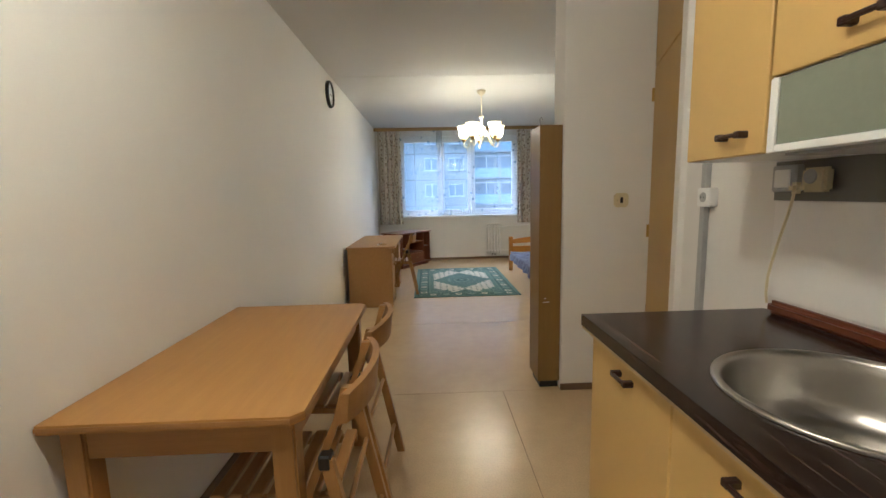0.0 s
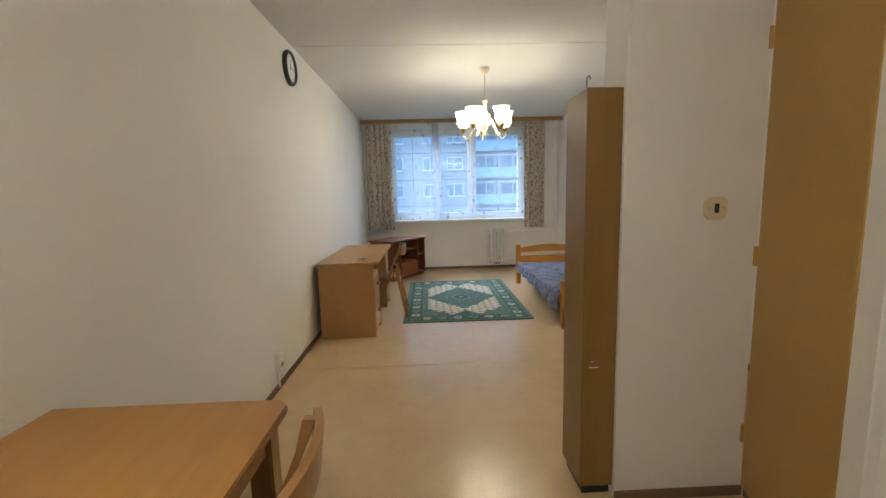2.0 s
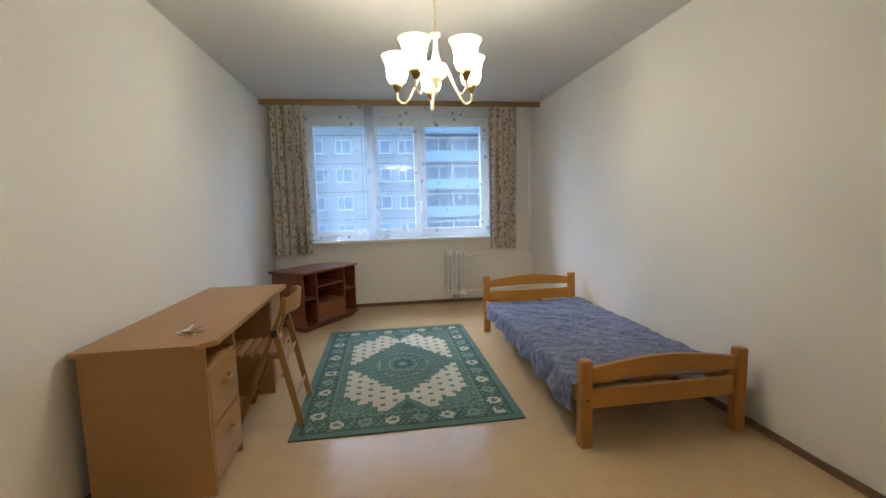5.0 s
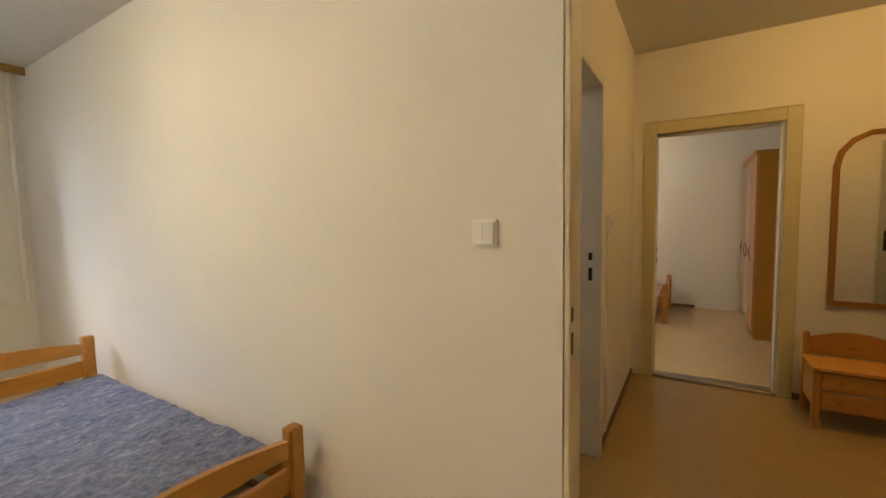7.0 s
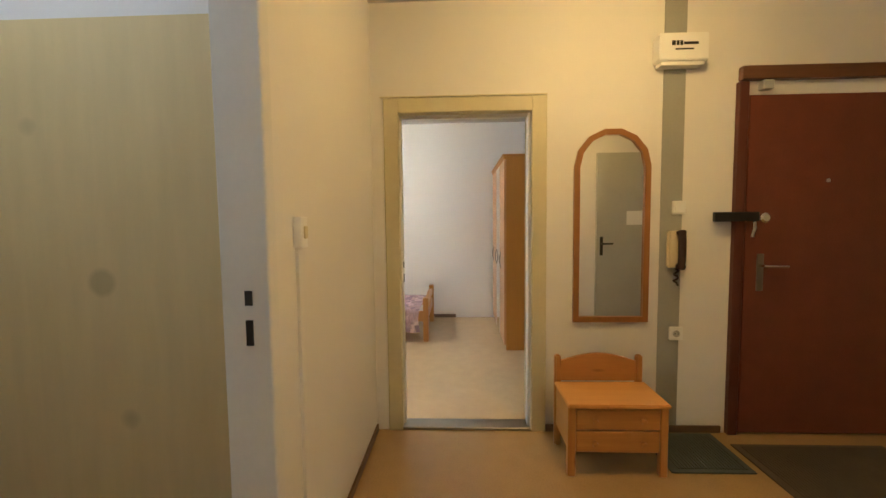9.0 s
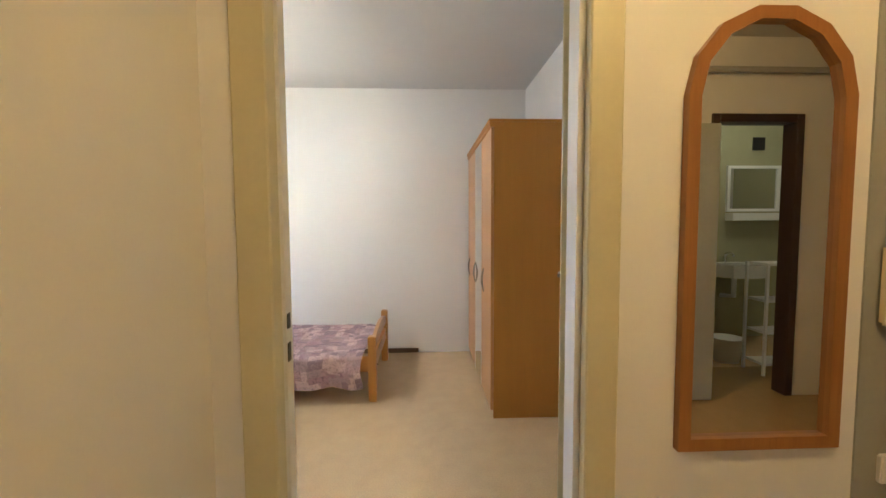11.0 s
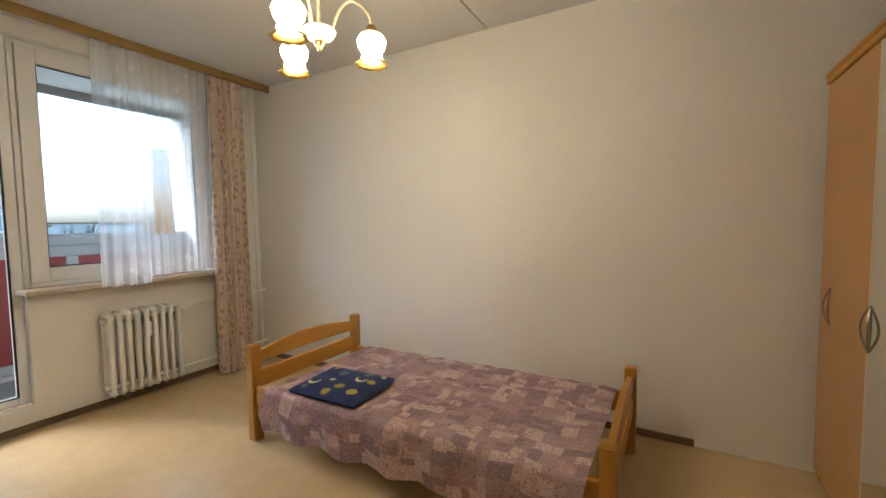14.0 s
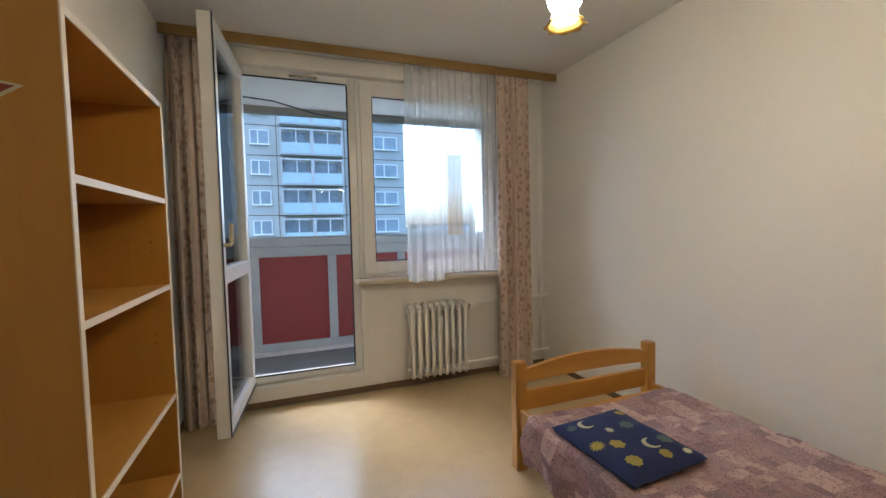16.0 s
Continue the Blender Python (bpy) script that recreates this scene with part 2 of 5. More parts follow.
def wallpaper(name, c, dot):
    m, t, b = material(name)
    v = coords(t)
    vo = node(t, "ShaderNodeTexVoronoi", Scale=3.4, Randomness=0.75)
    t.links.new(v, vo.inputs["Vector"])
    col = mixc(t, ramp(t, vo.outputs["Distance"], [(0.13, (0.75,) * 3), (0.2, (0, 0, 0))]), c, dot)
    col = mixc(t, 0.4, col, ramp(t, noise_tex(t, coords(t, (8, 8, 1)), 2, 4), [(0.3, shade(c, 0.85)), (0.7, shade(c, 1.05))]))
    t.links.new(col, b.inputs["Base Color"])
    b.inputs["Roughness"].default_value = 0.7
    bump(t, b, noise_tex(t, v, 120, 2), 0.15, 0.001)
    return m


def worktop_laminate(name):
    m, t, b = material(name)
    a = noise_tex(t, coords(t, (34, 1.5, 20)), 1.3, 6, 0.7, 0.4)
    col = ramp(t, a, [(0.32, (0.008, 0.005, 0.005)), (0.5, (0.024, 0.014, 0.011)), (0.64, (0.11, 0.065, 0.045))])
    t.links.new(col, b.inputs["Base Color"])
    b.inputs["Roughness"].default_value = 0.22
    bump(t, b, a, 0.05, 0.0008)
    return m


def lino(name, c):
    """Speckled sheet vinyl, scuffed and half glossy."""
    m, t, b = material(name)
    v = coords(t)
    big, mid, speck = noise_tex(t, v, 1.1, 5), noise_tex(t, v, 9, 4), noise_tex(t, v, 130, 3)
    col = ramp(t, speck, [(0.34, shade(c, 0.86)), (0.5, c), (0.68, shade(c, 1.1))])
    col = mixc(t, 0.35, col, ramp(t, big, [(0.32, shade(c, 0.84)), (0.68, shade(c, 1.08))]))
    col = mixc(t, 0.2, col, ramp(t, mid, [(0.35, shade(c, 0.8)), (0.65, shade(c, 1.1))]))
    t.links.new(col, b.inputs["Base Color"])
    b.inputs["Roughness"].default_value = 0.25
    bump(t, b, mid, 0.12, 0.002)
    return m


def chrome_like(name, c, rough):
    m, t, b = material(name)
    b.inputs["Base Color"].default_value, b.inputs["Metallic"].default_value = (*c, 1), 1.0
    b.inputs["Roughness"].default_value = rough
    return m


PAINT = plain("white_wall_paint", (0.78, 0.76, 0.72), 0.75, vary=0.03, scale=0.9, fine=140, relief=0.12)
# White ceiling, greyed in its colour to hold down the lamps' glow.
CEILP = plain("toned_down_ceiling_white", (0.62, 0.61, 0.59), 0.85, vary=0.03, scale=0.8, fine=120, relief=0.1)
LINO = lino("sheet_vinyl", (0.60, 0.445, 0.245))
# Vinyl copy darkened and yellowed; the hall's dimmer light is in its colour.
LINO_HALL = lino("shaded_hall_vinyl", (0.40, 0.265, 0.10))
LINO2 = lino("room_vinyl", (0.58, 0.44, 0.24))
SEAM = plain("dark_seam", (0.12, 0.08, 0.04), 0.8)
SKIRT = plain("brown_skirting", (0.16, 0.10, 0.055), 0.45)
STEEL_FRAME = plain("cream_frame_paint", (0.60, 0.55, 0.33), 0.35, vary=0.06, scale=5, relief=0.05)
WHITE_FRAME = plain("white_frame_paint", (0.74, 0.73, 0.69), 0.4, vary=0.05)
GREYPAINT = plain("grey_wall_strip", (0.33, 0.33, 0.29), 0.6)
PVC = plain("white_window_plastic", (0.80, 0.80, 0.79), 0.3, vary=0.02)
GLASS = clear_glass("window_glass")
BEECH = wood("beech_table", (0.44, 0.235, 0.055), (0.35, 0.175, 0.036), "y", 0.42, 0.7)
BEECHX = wood("beech_frame", (0.38, 0.205, 0.06), (0.28, 0.14, 0.038), "x", 0.4)
CHAIRW = wood("chair_beech", (0.38, 0.21, 0.06), (0.28, 0.14, 0.038), "z", 0.38)
DESKW = wood("desk_veneer", (0.42, 0.24, 0.085), (0.35, 0.19, 0.06), "y", 0.42, 0.8)
PINE = wood("honey_pine", (0.50, 0.245, 0.035), (0.36, 0.15, 0.02), "x", 0.32, 0.6, True)
PINEY = wood("honey_pine_long", (0.50, 0.245, 0.035), (0.36, 0.15, 0.02), "y", 0.32, 0.6, True)
PINEZ = wood("honey_pine_upright", (0.48, 0.235, 0.033), (0.35, 0.145, 0.02), "z", 0.32, 0.6, True)
MAHOG = wood("dark_cherry", (0.20, 0.065, 0.025), (0.11, 0.032, 0.014), "x", 0.35)
ALDER = wood("alder_veneer", (0.50, 0.235, 0.02), (0.44, 0.195, 0.014), "z", 0.45, 0.5)
ALDERD = wood("alder_door_veneer", (0.54, 0.29, 0.10), (0.47, 0.24, 0.075), "z", 0.35, 0.5)
SHELFW = wood("shelf_veneer", (0.46, 0.23, 0.03), (0.39, 0.18, 0.02), "z", 0.42, 0.5)
OCHRE = wood("ochre_cabinet_veneer", (0.255, 0.155, 0.04), (0.20, 0.112, 0.027), "z", 0.4, 0.5)
EDGE = plain("pale_edge_band", (0.72, 0.66, 0.55), 0.45)
YELLOW = plain("yellow_cupboard_laminate", (0.60, 0.405, 0.125), 0.35, vary=0.04, relief=0.03)
OCHREP = plain("ochre_door_paint", (0.42, 0.26, 0.05), 0.4, vary=0.07)
TOPDARK = worktop_laminate("dark_worktop")
BOARD = wood("red_brown_batten", (0.16, 0.05, 0.02), (0.09, 0.025, 0.012), "y", 0.3)
INOX = chrome_like("brushed_steel", (0.52, 0.50, 0.46), 0.3)
CHROME = chrome_like("chrome", (0.75, 0.75, 0.75), 0.1)
DARKMETAL = chrome_like("dull_metal", (0.28, 0.26, 0.23), 0.4)
HANDLE = plain("dark_brown_plastic", (0.035, 0.016, 0.012), 0.3)
BLACK = plain("black_plastic", (0.012, 0.012, 0.013), 0.4)
WHITEP = plain("white_plastic", (0.86, 0.86, 0.84), 0.3, vary=0.02)
IVORY = plain("ivory_plastic", (0.66, 0.58, 0.36), 0.35, vary=0.04)
GREYP = plain("grey_plastic", (0.42, 0.42, 0.42), 0.5)
ENAMEL = plain("radiator_enamel", (0.84, 0.83, 0.80), 0.35, vary=0.03)
MIRROR = chrome_like("mirror_silver", (0.86, 0.87, 0.86), 0.006)
MIRRORW = wood("dark_honey_frame", (0.33, 0.15, 0.024), (0.22, 0.088, 0.014), "z", 0.3, 0.6)
ROD = wood("curtain_rail_wood", (0.30, 0.19, 0.06), (0.22, 0.13, 0.04), "x", 0.45)
FLORAL = floral_cloth("floral_curtain", (0.56, 0.51, 0.42), (0.15, 0.105, 0.08), (0.27, 0.17, 0.12))
FLORAL2 = floral_cloth("rosy_floral_curtain", (0.62, 0.51, 0.43), (0.33, 0.22, 0.165), (0.42, 0.26, 0.19))
# White net; the blue daylight behind it is put into the cloth colour.
SHEER_BLUED = sheer_cloth("net_curtain", (0.58, 0.68, 0.80), 0.31)
SHEER2 = sheer_cloth("fine_net_curtain", (0.88, 0.9, 0.92), 0.34)
LACE = sheer_cloth("ochre_lace", (0.62, 0.46, 0.30), 0.6)
BLUEQ = streaked_cloth("blue_bedspread", (0.125, 0.145, 0.27), (0.04, 0.048, 0.12), (0.34, 0.38, 0.52))
INK = (0.09, 0.055, 0.085)
MAUVEQ = [printed_cloth("pale_pink_patch", (0.57, 0.42, 0.41), INK, 34, 0.53), printed_cloth("pink_patch", (0.46, 0.32, 0.32), INK, 60, 0.51), printed_cloth("mauve_patch", (0.36, 0.235, 0.265), INK, 30, 0.54),
          printed_cloth("grey_plum_patch", (0.25, 0.175, 0.21), (0.48, 0.37, 0.38), 46, 0.54), printed_cloth("rose_grey_patch", (0.42, 0.31, 0.32), (0.14, 0.09, 0.12), 70, 0.5)]
NAVY = plain("navy_cotton", (0.016, 0.028, 0.11), 0.9, vary=0.2, relief=0.3)
GOLD = plain("ochre_print", (0.36, 0.29, 0.07), 0.9)
PALEP = plain("pale_print", (0.55, 0.52, 0.33), 0.9)
GREENP = plain("dull_green_print", (0.08, 0.13, 0.14), 0.9)
LEATHER = plain("brown_leatherette", (0.16, 0.045, 0.018), 0.42, vary=0.15, scale=8, fine=90, relief=0.5)
FROST = plain("frosted_door_glass", (0.30, 0.32, 0.27), 0.22, vary=0.05, fine=300, relief=0.35)
TUFT = [plain("rug_dark_green", (0.058, 0.112, 0.092), 0.95, vary=0.25, fine=220, relief=0.6), plain("rug_mid_green", (0.125, 0.20, 0.162), 0.95, vary=0.2, fine=220, relief=0.6),
        plain("rug_pale_green", (0.22, 0.30, 0.25), 0.95, vary=0.15, fine=220, relief=0.6), plain("rug_cream", (0.57, 0.53, 0.41), 0.95, vary=0.12, fine=220, relief=0.6)]
MATG = plain("grey_door_mat", (0.075, 0.085, 0.075), 0.95, vary=0.3, fine=200, relief=0.8)
MATB = plain("brown_door_mat", (0.09, 0.065, 0.035), 0.95, vary=0.3, fine=200, relief=0.8)
BATHW = plain("bathroom_wall", (0.40, 0.39, 0.23), 0.5)
CERAMIC = plain("white_ceramic", (0.80, 0.79, 0.74), 0.12, vary=0.02)
BROWNP = plain("dark_brown_frame_paint", (0.045, 0.022, 0.014), 0.4)
PAPER_W = wallpaper("dotted_wallpaper", (0.68, 0.55, 0.27), (0.30, 0.25, 0.13))
BRASS = chrome_like("old_brass", (0.42, 0.28, 0.10), 0.3)
CREAMM = plain("cream_lamp_enamel", (0.68, 0.60, 0.42), 0.3)
TULIP_IN = glow("tulip_glass_mouth", (1.0, 0.80, 0.5), 0.8)
TULIP = glow("lit_tulip_glass", (1.0, 0.78, 0.46), SHADE_MAIN, span=(0.05, 0.212))
BLOOM = glow("lit_flower_glass", (1.0, 0.79, 0.52), SHADE_ROOM2, span=(0.07, -0.058))
AMBER = plain("amber_glass_rim", (0.62, 0.42, 0.10), 0.12)
GLOBE = glow("lit_hall_glass", (1.0, 0.54, 0.13), SHADE_HALL)
# Unseen bathroom lamp, added so the view in the mirror is not dark.
BATH_FILL = glow("bath_fill_glow", (1.0, 0.74, 0.36), 3.0)
# Fill glow added to brighten the store room; no lamp is known there.
STORE_FILL = glow("store_fill_glow", (1.0, 0.9, 0.75), 2.2)
GLOBEK = glow("lit_kitchen_glass", (1.0, 0.77, 0.46), SHADE_KITCHEN)
CONCRETE = plain("panel_facade", (0.47, 0.47, 0.44), 0.9, vary=0.1, scale=0.4, fine=6)
CONCRETE2 = plain("loggia_concrete", (0.50, 0.50, 0.50), 0.9, vary=0.08)
FARGLASS = plain("far_window_glass", (0.30, 0.35, 0.39), 0.3, vary=0.35, scale=0.5)
FARRAIL = plain("pale_blue_balcony_panel", (0.46, 0.58, 0.62), 0.5)
# Soffit paler than the loggia concrete: outdoor light is put into its colour.
SOFFIT = plain("lightened_soffit", (0.80, 0.80, 0.80), 0.9, vary=0.05)
REDP = plain("red_balcony_panel", (0.22, 0.03, 0.028), 0.55, vary=0.08)
GREYM = plain("grey_rail_paint", (0.36, 0.39, 0.40), 0.45)
GRASS = plain("winter_grass", (0.07, 0.09, 0.04), 0.95, vary=0.4, scale=0.1, fine=2)
TWIG = plain("bare_twigs", (0.06, 0.045, 0.035), 0.9)

# ---- the flat: floor, ceiling, walls ----
H = 2.60


def structure(name, bm, mat_, label, parent=None):
    ob = part(name, bm, mat_, parent)
    return tagged(ob, label, name.split("_")[0], "", "structure")


floor_ob = structure("floor", boxes((-1.0, 8.30, -2.3, 7.28, -0.15, -0.006), (-1.0, 2.72, 7.28, 8.6, -0.15, -0.006)), SEAM, "worn beige sheet vinyl floor with dark seams")
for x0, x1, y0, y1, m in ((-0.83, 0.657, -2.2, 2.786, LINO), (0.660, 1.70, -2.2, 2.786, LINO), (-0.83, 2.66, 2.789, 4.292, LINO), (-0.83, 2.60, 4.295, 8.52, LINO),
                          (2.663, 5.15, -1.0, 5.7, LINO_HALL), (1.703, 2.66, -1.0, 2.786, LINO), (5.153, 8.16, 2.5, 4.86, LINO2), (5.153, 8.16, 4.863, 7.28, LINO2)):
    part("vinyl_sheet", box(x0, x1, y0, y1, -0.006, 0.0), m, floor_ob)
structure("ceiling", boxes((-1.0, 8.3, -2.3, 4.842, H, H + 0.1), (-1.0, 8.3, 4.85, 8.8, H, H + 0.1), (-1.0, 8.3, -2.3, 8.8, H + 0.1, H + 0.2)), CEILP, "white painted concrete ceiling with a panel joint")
structure("wall_west", box(-0.95, -0.83, -2.3, 8.8, 0, H), PAINT, "plain white painted wall")
structure("wall_south", box(-0.83, 8.3, -2.3, -2.2, 0, H), PAINT, "plain white painted wall")
WX0, WX1, WZ0, WZ1 = -0.40, 2.00, 0.90, 2.47
structure("wall_north", boxes((-0.83, WX0, 8.52, 8.80, 0, H), (WX1, 2.60, 8.52, 8.80, 0, H), (WX0, WX1, 8.52, 8.80, 0, WZ0), (WX0, WX1, 8.52, 8.80, WZ1, H)), PAINT, "white painted wall around a wide window")
structure("wall_bedside", box(2.60, 2.72, 3.962, 8.80, 0, H), PAINT, "plain white painted partition wall")
structure("wall_hall_north", boxes((2.72, 2.97, 4.07, 4.17, 0, H), (3.71, 5.125, 4.07, 4.17, 0, H), (2.97, 3.71, 4.07, 4.17, 2.0, H)), PAINT, "cream lit hall wall with a doorway")
DY0, DY1, DH = 3.095, 3.918, 1.97
EY0, EY1, EH = 0.96, 1.88, 2.02
structure("wall_hall_east", boxes((5.125, 5.22, DY1, 7.30, 0, H), (5.125, 5.22, DY0, DY1, DH, H), (5.125, 5.22, EY1, DY0, 0, H), (5.125, 5.22, EY0, EY1, EH, H), (5.125, 5.22, -0.3, EY0, 0, H)), PAINT, "cream lit hall wall with two doorways")
structure("wall_room_south", box(5.22, 8.16, 2.43, 2.53, 0, H), PAINT, "plain white painted wall")
structure("wall_room_east", box(8.16, 8.28, 2.43, 8.80, 0, H), PAINT, "plain white painted wall")
structure("wall_room_north", boxes((5.125, 5.58, 7.30, 7.52, 0, H), (7.72, 8.16, 7.30, 7.52, 0, H), (5.58, 7.72, 7.30, 7.52, 2.49, H), (6.46, 7.72, 7.30, 7.52, 0, 0.88), (5.58, 6.46, 7.30, 7.52, 0, 0.15)), PAINT, "white painted wall with balcony door and window")
structure("wall_pier", box(1.045, 1.605, 2.777, 2.99, 0, H, 0.006, 2), PAINT, "white painted wall pier with scuffed corner")
structure("wall_core_north", box(1.605, 3.27, 2.56, 2.66, 0, H), PAINT, "plain white painted wall")
BY0, BY1, BH = 0.845, 1.44, 2.02
structure("wall_core_east", boxes((3.17, 3.27, BY1, 2.56, 0, H), (3.17, 3.27, -1.0, BY0, 0, H), (3.17, 3.27, BY0, BY1, BH, H)), PAINT, "cream hall wall with a bathroom doorway")
structure("wall_kitchen", box(1.36, 1.60, -2.2, 1.545, 0, H), PAINT, "white painted kitchen wall")
structure("wall_niche", boxes((1.405, 1.605, 1.55, 2.17, 0, H), (1.605, 1.70, -2.2, 2.56, 0, H)), PAINT, "white painted recessed wall")
structure("wall_hall_south", box(3.27, 5.22, -0.4, -0.3, 0, H), PAINT, "plain white painted wall")
structure("wall_store_band", box(4.06, 4.12, 4.17, 5.75, 2.03, H), PAINT, "white painted band above wallpaper")
structure("wall_store_east", box(4.05, 4.12, 4.17, 5.75, 0, 2.03), PAPER_W, "dotted wallpapered store room wall")
structure("wall_store_north", box(2.72, 4.05, 5.65, 5.75, 0, 2.2), PAPER_W, "dotted wallpapered store room wall")
structure("wall_store_top", box(2.72, 4.05, 5.66, 5.75, 2.2, H), PAINT, "white painted band above wallpaper")
structure("wall_bath_lining", boxes((1.70, 1.72, -1.0, 2.56, 0, H), (1.72, 3.17, 2.54, 2.56, 0, H), (1.72, 3.17, -1.0, -0.98, 0, H)), BATHW, "greenish bathroom wall panels")

# skirting
for x0, x1, y0, y1 in ((-0.83, -0.818, -2.2, 8.52), (-0.818, 2.59, 8.508, 8.52), (2.588, 2.60, 3.967, 8.508), (3.76, 5.11, 4.058, 4.07), (5.113, 5.125, 1.96, 3.02), (1.04, 1.605, 2.765, 2.777),
                       (8.148, 8.16, 3.60, 7.28), (5.22, 8.148, 7.288, 7.30), (5.22, 5.232, 4.0, 7.28), (5.23, 8.148, 2.53, 2.542)):
    structure("baseboard", box(x0, x1, y0, y1, 0, 0.045, 0.003), SKIRT, "low brown skirting strip")


# ---- doors and frames ----
def steel_frame(name, y0, y1, h, x0, x1, mat_, label, w=0.075):
    """Pressed steel frame round an opening in a wall that runs along y."""
    root = thing(name, (0, 0, 0), 0, label, "door frame", "", "structure")
    for a, b, c, d in ((y0 - w, y0 + 0.012, 0, h + w), (y1 - 0.012, y1 + w, 0, h + w)):
        part("jamb", box(x0 - 0.012, x1 + 0.012, a, b, c, d, 0.004), mat_, root)
    part("head", box(x0 - 0.0125, x1 + 0.0125, y0 + 0.012, y1 - 0.012, h - 0.012, h + w, 0.004), mat_, root)
    return root


fr = steel_frame("door_1", DY0, DY1, DH, 5.125, 5.22, STEEL_FRAME, "cream painted steel door frame")
# Rebate coloured white on the cream frame to stand in for daylight on it.
part("rebate", boxes((5.15, 5.224, DY0 + 0.012, DY0 + 0.03, 0, DH - 0.014), (5.175, 5.224, DY1 - 0.022, DY1 - 0.012, 0, DH - 0.014), (5.175, 5.224, DY0 + 0.03, DY1 - 0.022, DH - 0.032, DH - 0.014)), WHITE_FRAME, fr)
part("threshold", box(5.12, 5.24, DY0 + 0.012, DY1 - 0.012, 0.0, 0.018, 0.004), DARKMETAL, fr, "worn metal threshold")
part("trim_line", boxes((5.108, 5.122, 3.02, 4.01, 2.047, 2.053)), STEEL_FRAME, fr)
part("strike_plate", boxes((5.18, 5.20, DY1 - 0.0255, DY1 - 0.0225, 1.02, 1.06), (5.18, 5.20, DY1 - 0.0255, DY1 - 0.0225, 0.93, 0.98)), BLACK, fr)

# room door, glazed, swung open into the room
leaf = thing("glazed_door", (5.275, 3.125, 0.012), -22.4, "cream glazed interior door standing open", "door")
part("stile", box(0.0, 0.12, -0.04, 0, 0, 1.95, 0.003), STEEL_FRAME, leaf)
part("stile", box(0.69, 0.80, -0.04, 0, 0, 1.95, 0.003), STEEL_FRAME, leaf)
part("rail", box(0.12, 0.69, -0.04, 0, 0, 0.32, 0.003), STEEL_FRAME, leaf)
part("rail", box(0.12, 0.69, -0.04, 0, 1.80, 1.95, 0.003), STEEL_FRAME, leaf)
part("pane", box(0.122, 0.688, -0.026, -0.014, 0.322, 1.798), FROST, leaf, "frosted grey glass pane")
part("glazing_bead", boxes((0.12, 0.135, -0.036, -0.004, 0.32, 1.8), (0.675, 0.69, -0.036, -0.004, 0.32, 1.8), (0.135, 0.675, -0.036, -0.004, 0.32, 0.335), (0.135, 0.675, -0.036, -0.004, 1.785, 1.8)), WHITE_FRAME, leaf)
hp = part("handle_plate", boxes((0.735, 0.765, 0.0, 0.006, 0.90, 1.13), (0.735, 0.765, -0.046, -0.04, 0.90, 1.13), bevel=0.002), DARKMETAL, leaf, "dull metal plate")
part("lever", tube([(0.75, 0.004, 1.05), (0.75, 0.045, 1.05), (0.74, 0.052, 1.05), (0.66, 0.05, 1.048)], 0.009), DARKMETAL, hp)
part("lever", tube([(0.75, -0.044, 1.05), (0.75, -0.085, 1.05), (0.74, -0.092, 1.05), (0.66, -0.09, 1.048)], 0.009), DARKMETAL, hp)

# frame left at the wall's end, with two strike holes
jb = thing("door_2", (0, 0, 0), 0, "scuffed cream steel jamb without door", "door frame", "", "structure")
JAMBC = plain("worn_cream_jamb_paint", (0.70, 0.63, 0.47), 0.45, vary=0.12, scale=7, relief=0.1)
part("jamb", box(2.605, 2.735, 3.942, 3.9615, 0, 2.6, 0.004), JAMBC, jb)
part("strike_hole", boxes((2.618, 2.634, 3.9395, 3.9425, 1.02, 1.06), (2.618, 2.634, 3.9395, 3.9425, 0.92, 0.985)), BLACK, jb)

# doorway of the store room
sr = thing("door_3", (0, 0, 0), 0, "white steel frame of an open doorway", "door frame", "", "structure")
part("jamb", box(3.695, 3.75, 4.052, 4.185, 0, 2.04, 0.004), WHITE_FRAME, sr)
part("jamb", box(2.93, 2.985, 4.052, 4.185, 0, 2.04, 0.004), STEEL_FRAME, sr)
part("head", box(2.985, 3.695, 4.0525, 4.1845, 1.985, 2.04, 0.004), WHITE_FRAME, sr)
part("strike_hole", boxes((3.692, 3.6955, 4.10, 4.12, 1.09, 1.13), (3.692, 3.6955, 4.10, 4.12, 0.98, 1.05)), BLACK, sr)

# bathroom frame and its leaf, folded back to the wall
bf = steel_frame("door_4", BY0, BY1, BH, 3.17, 3.27, BROWNP, "dark brown bathroom door frame", 0.045)
bl = thing("bathroom_door", (3.30, BY1 + 0.02, 0.012), 90, "plain pale grey door folded open with a note", "door")
part("leaf", box(0, 0.68, -0.04, 0, 0, 1.97, 0.003), plain("pale_grey_door", (0.46, 0.47, 0.42), 0.4), bl)
lv = part("handle_plate", box(0.615, 0.645, -0.045, -0.04, 0.93, 1.12), BLACK, bl)
part("lever", tube([(0.63, -0.045, 1.05), (0.63, -0.085, 1.05), (0.62, -0.09, 1.05), (0.53, -0.088, 1.05)], 0.009), BLACK, lv)
part("paper_note", box(0.22, 0.38, -0.0425, -0.04, 1.24, 1.38), WHITEP, bl, "blank white paper note")
hpipe = structure("trim_pipe", tube([(3.31, -0.2, 2.36), (3.31, 2.5, 2.36)], 0.02), GREYP, "grey conduit along the wall")

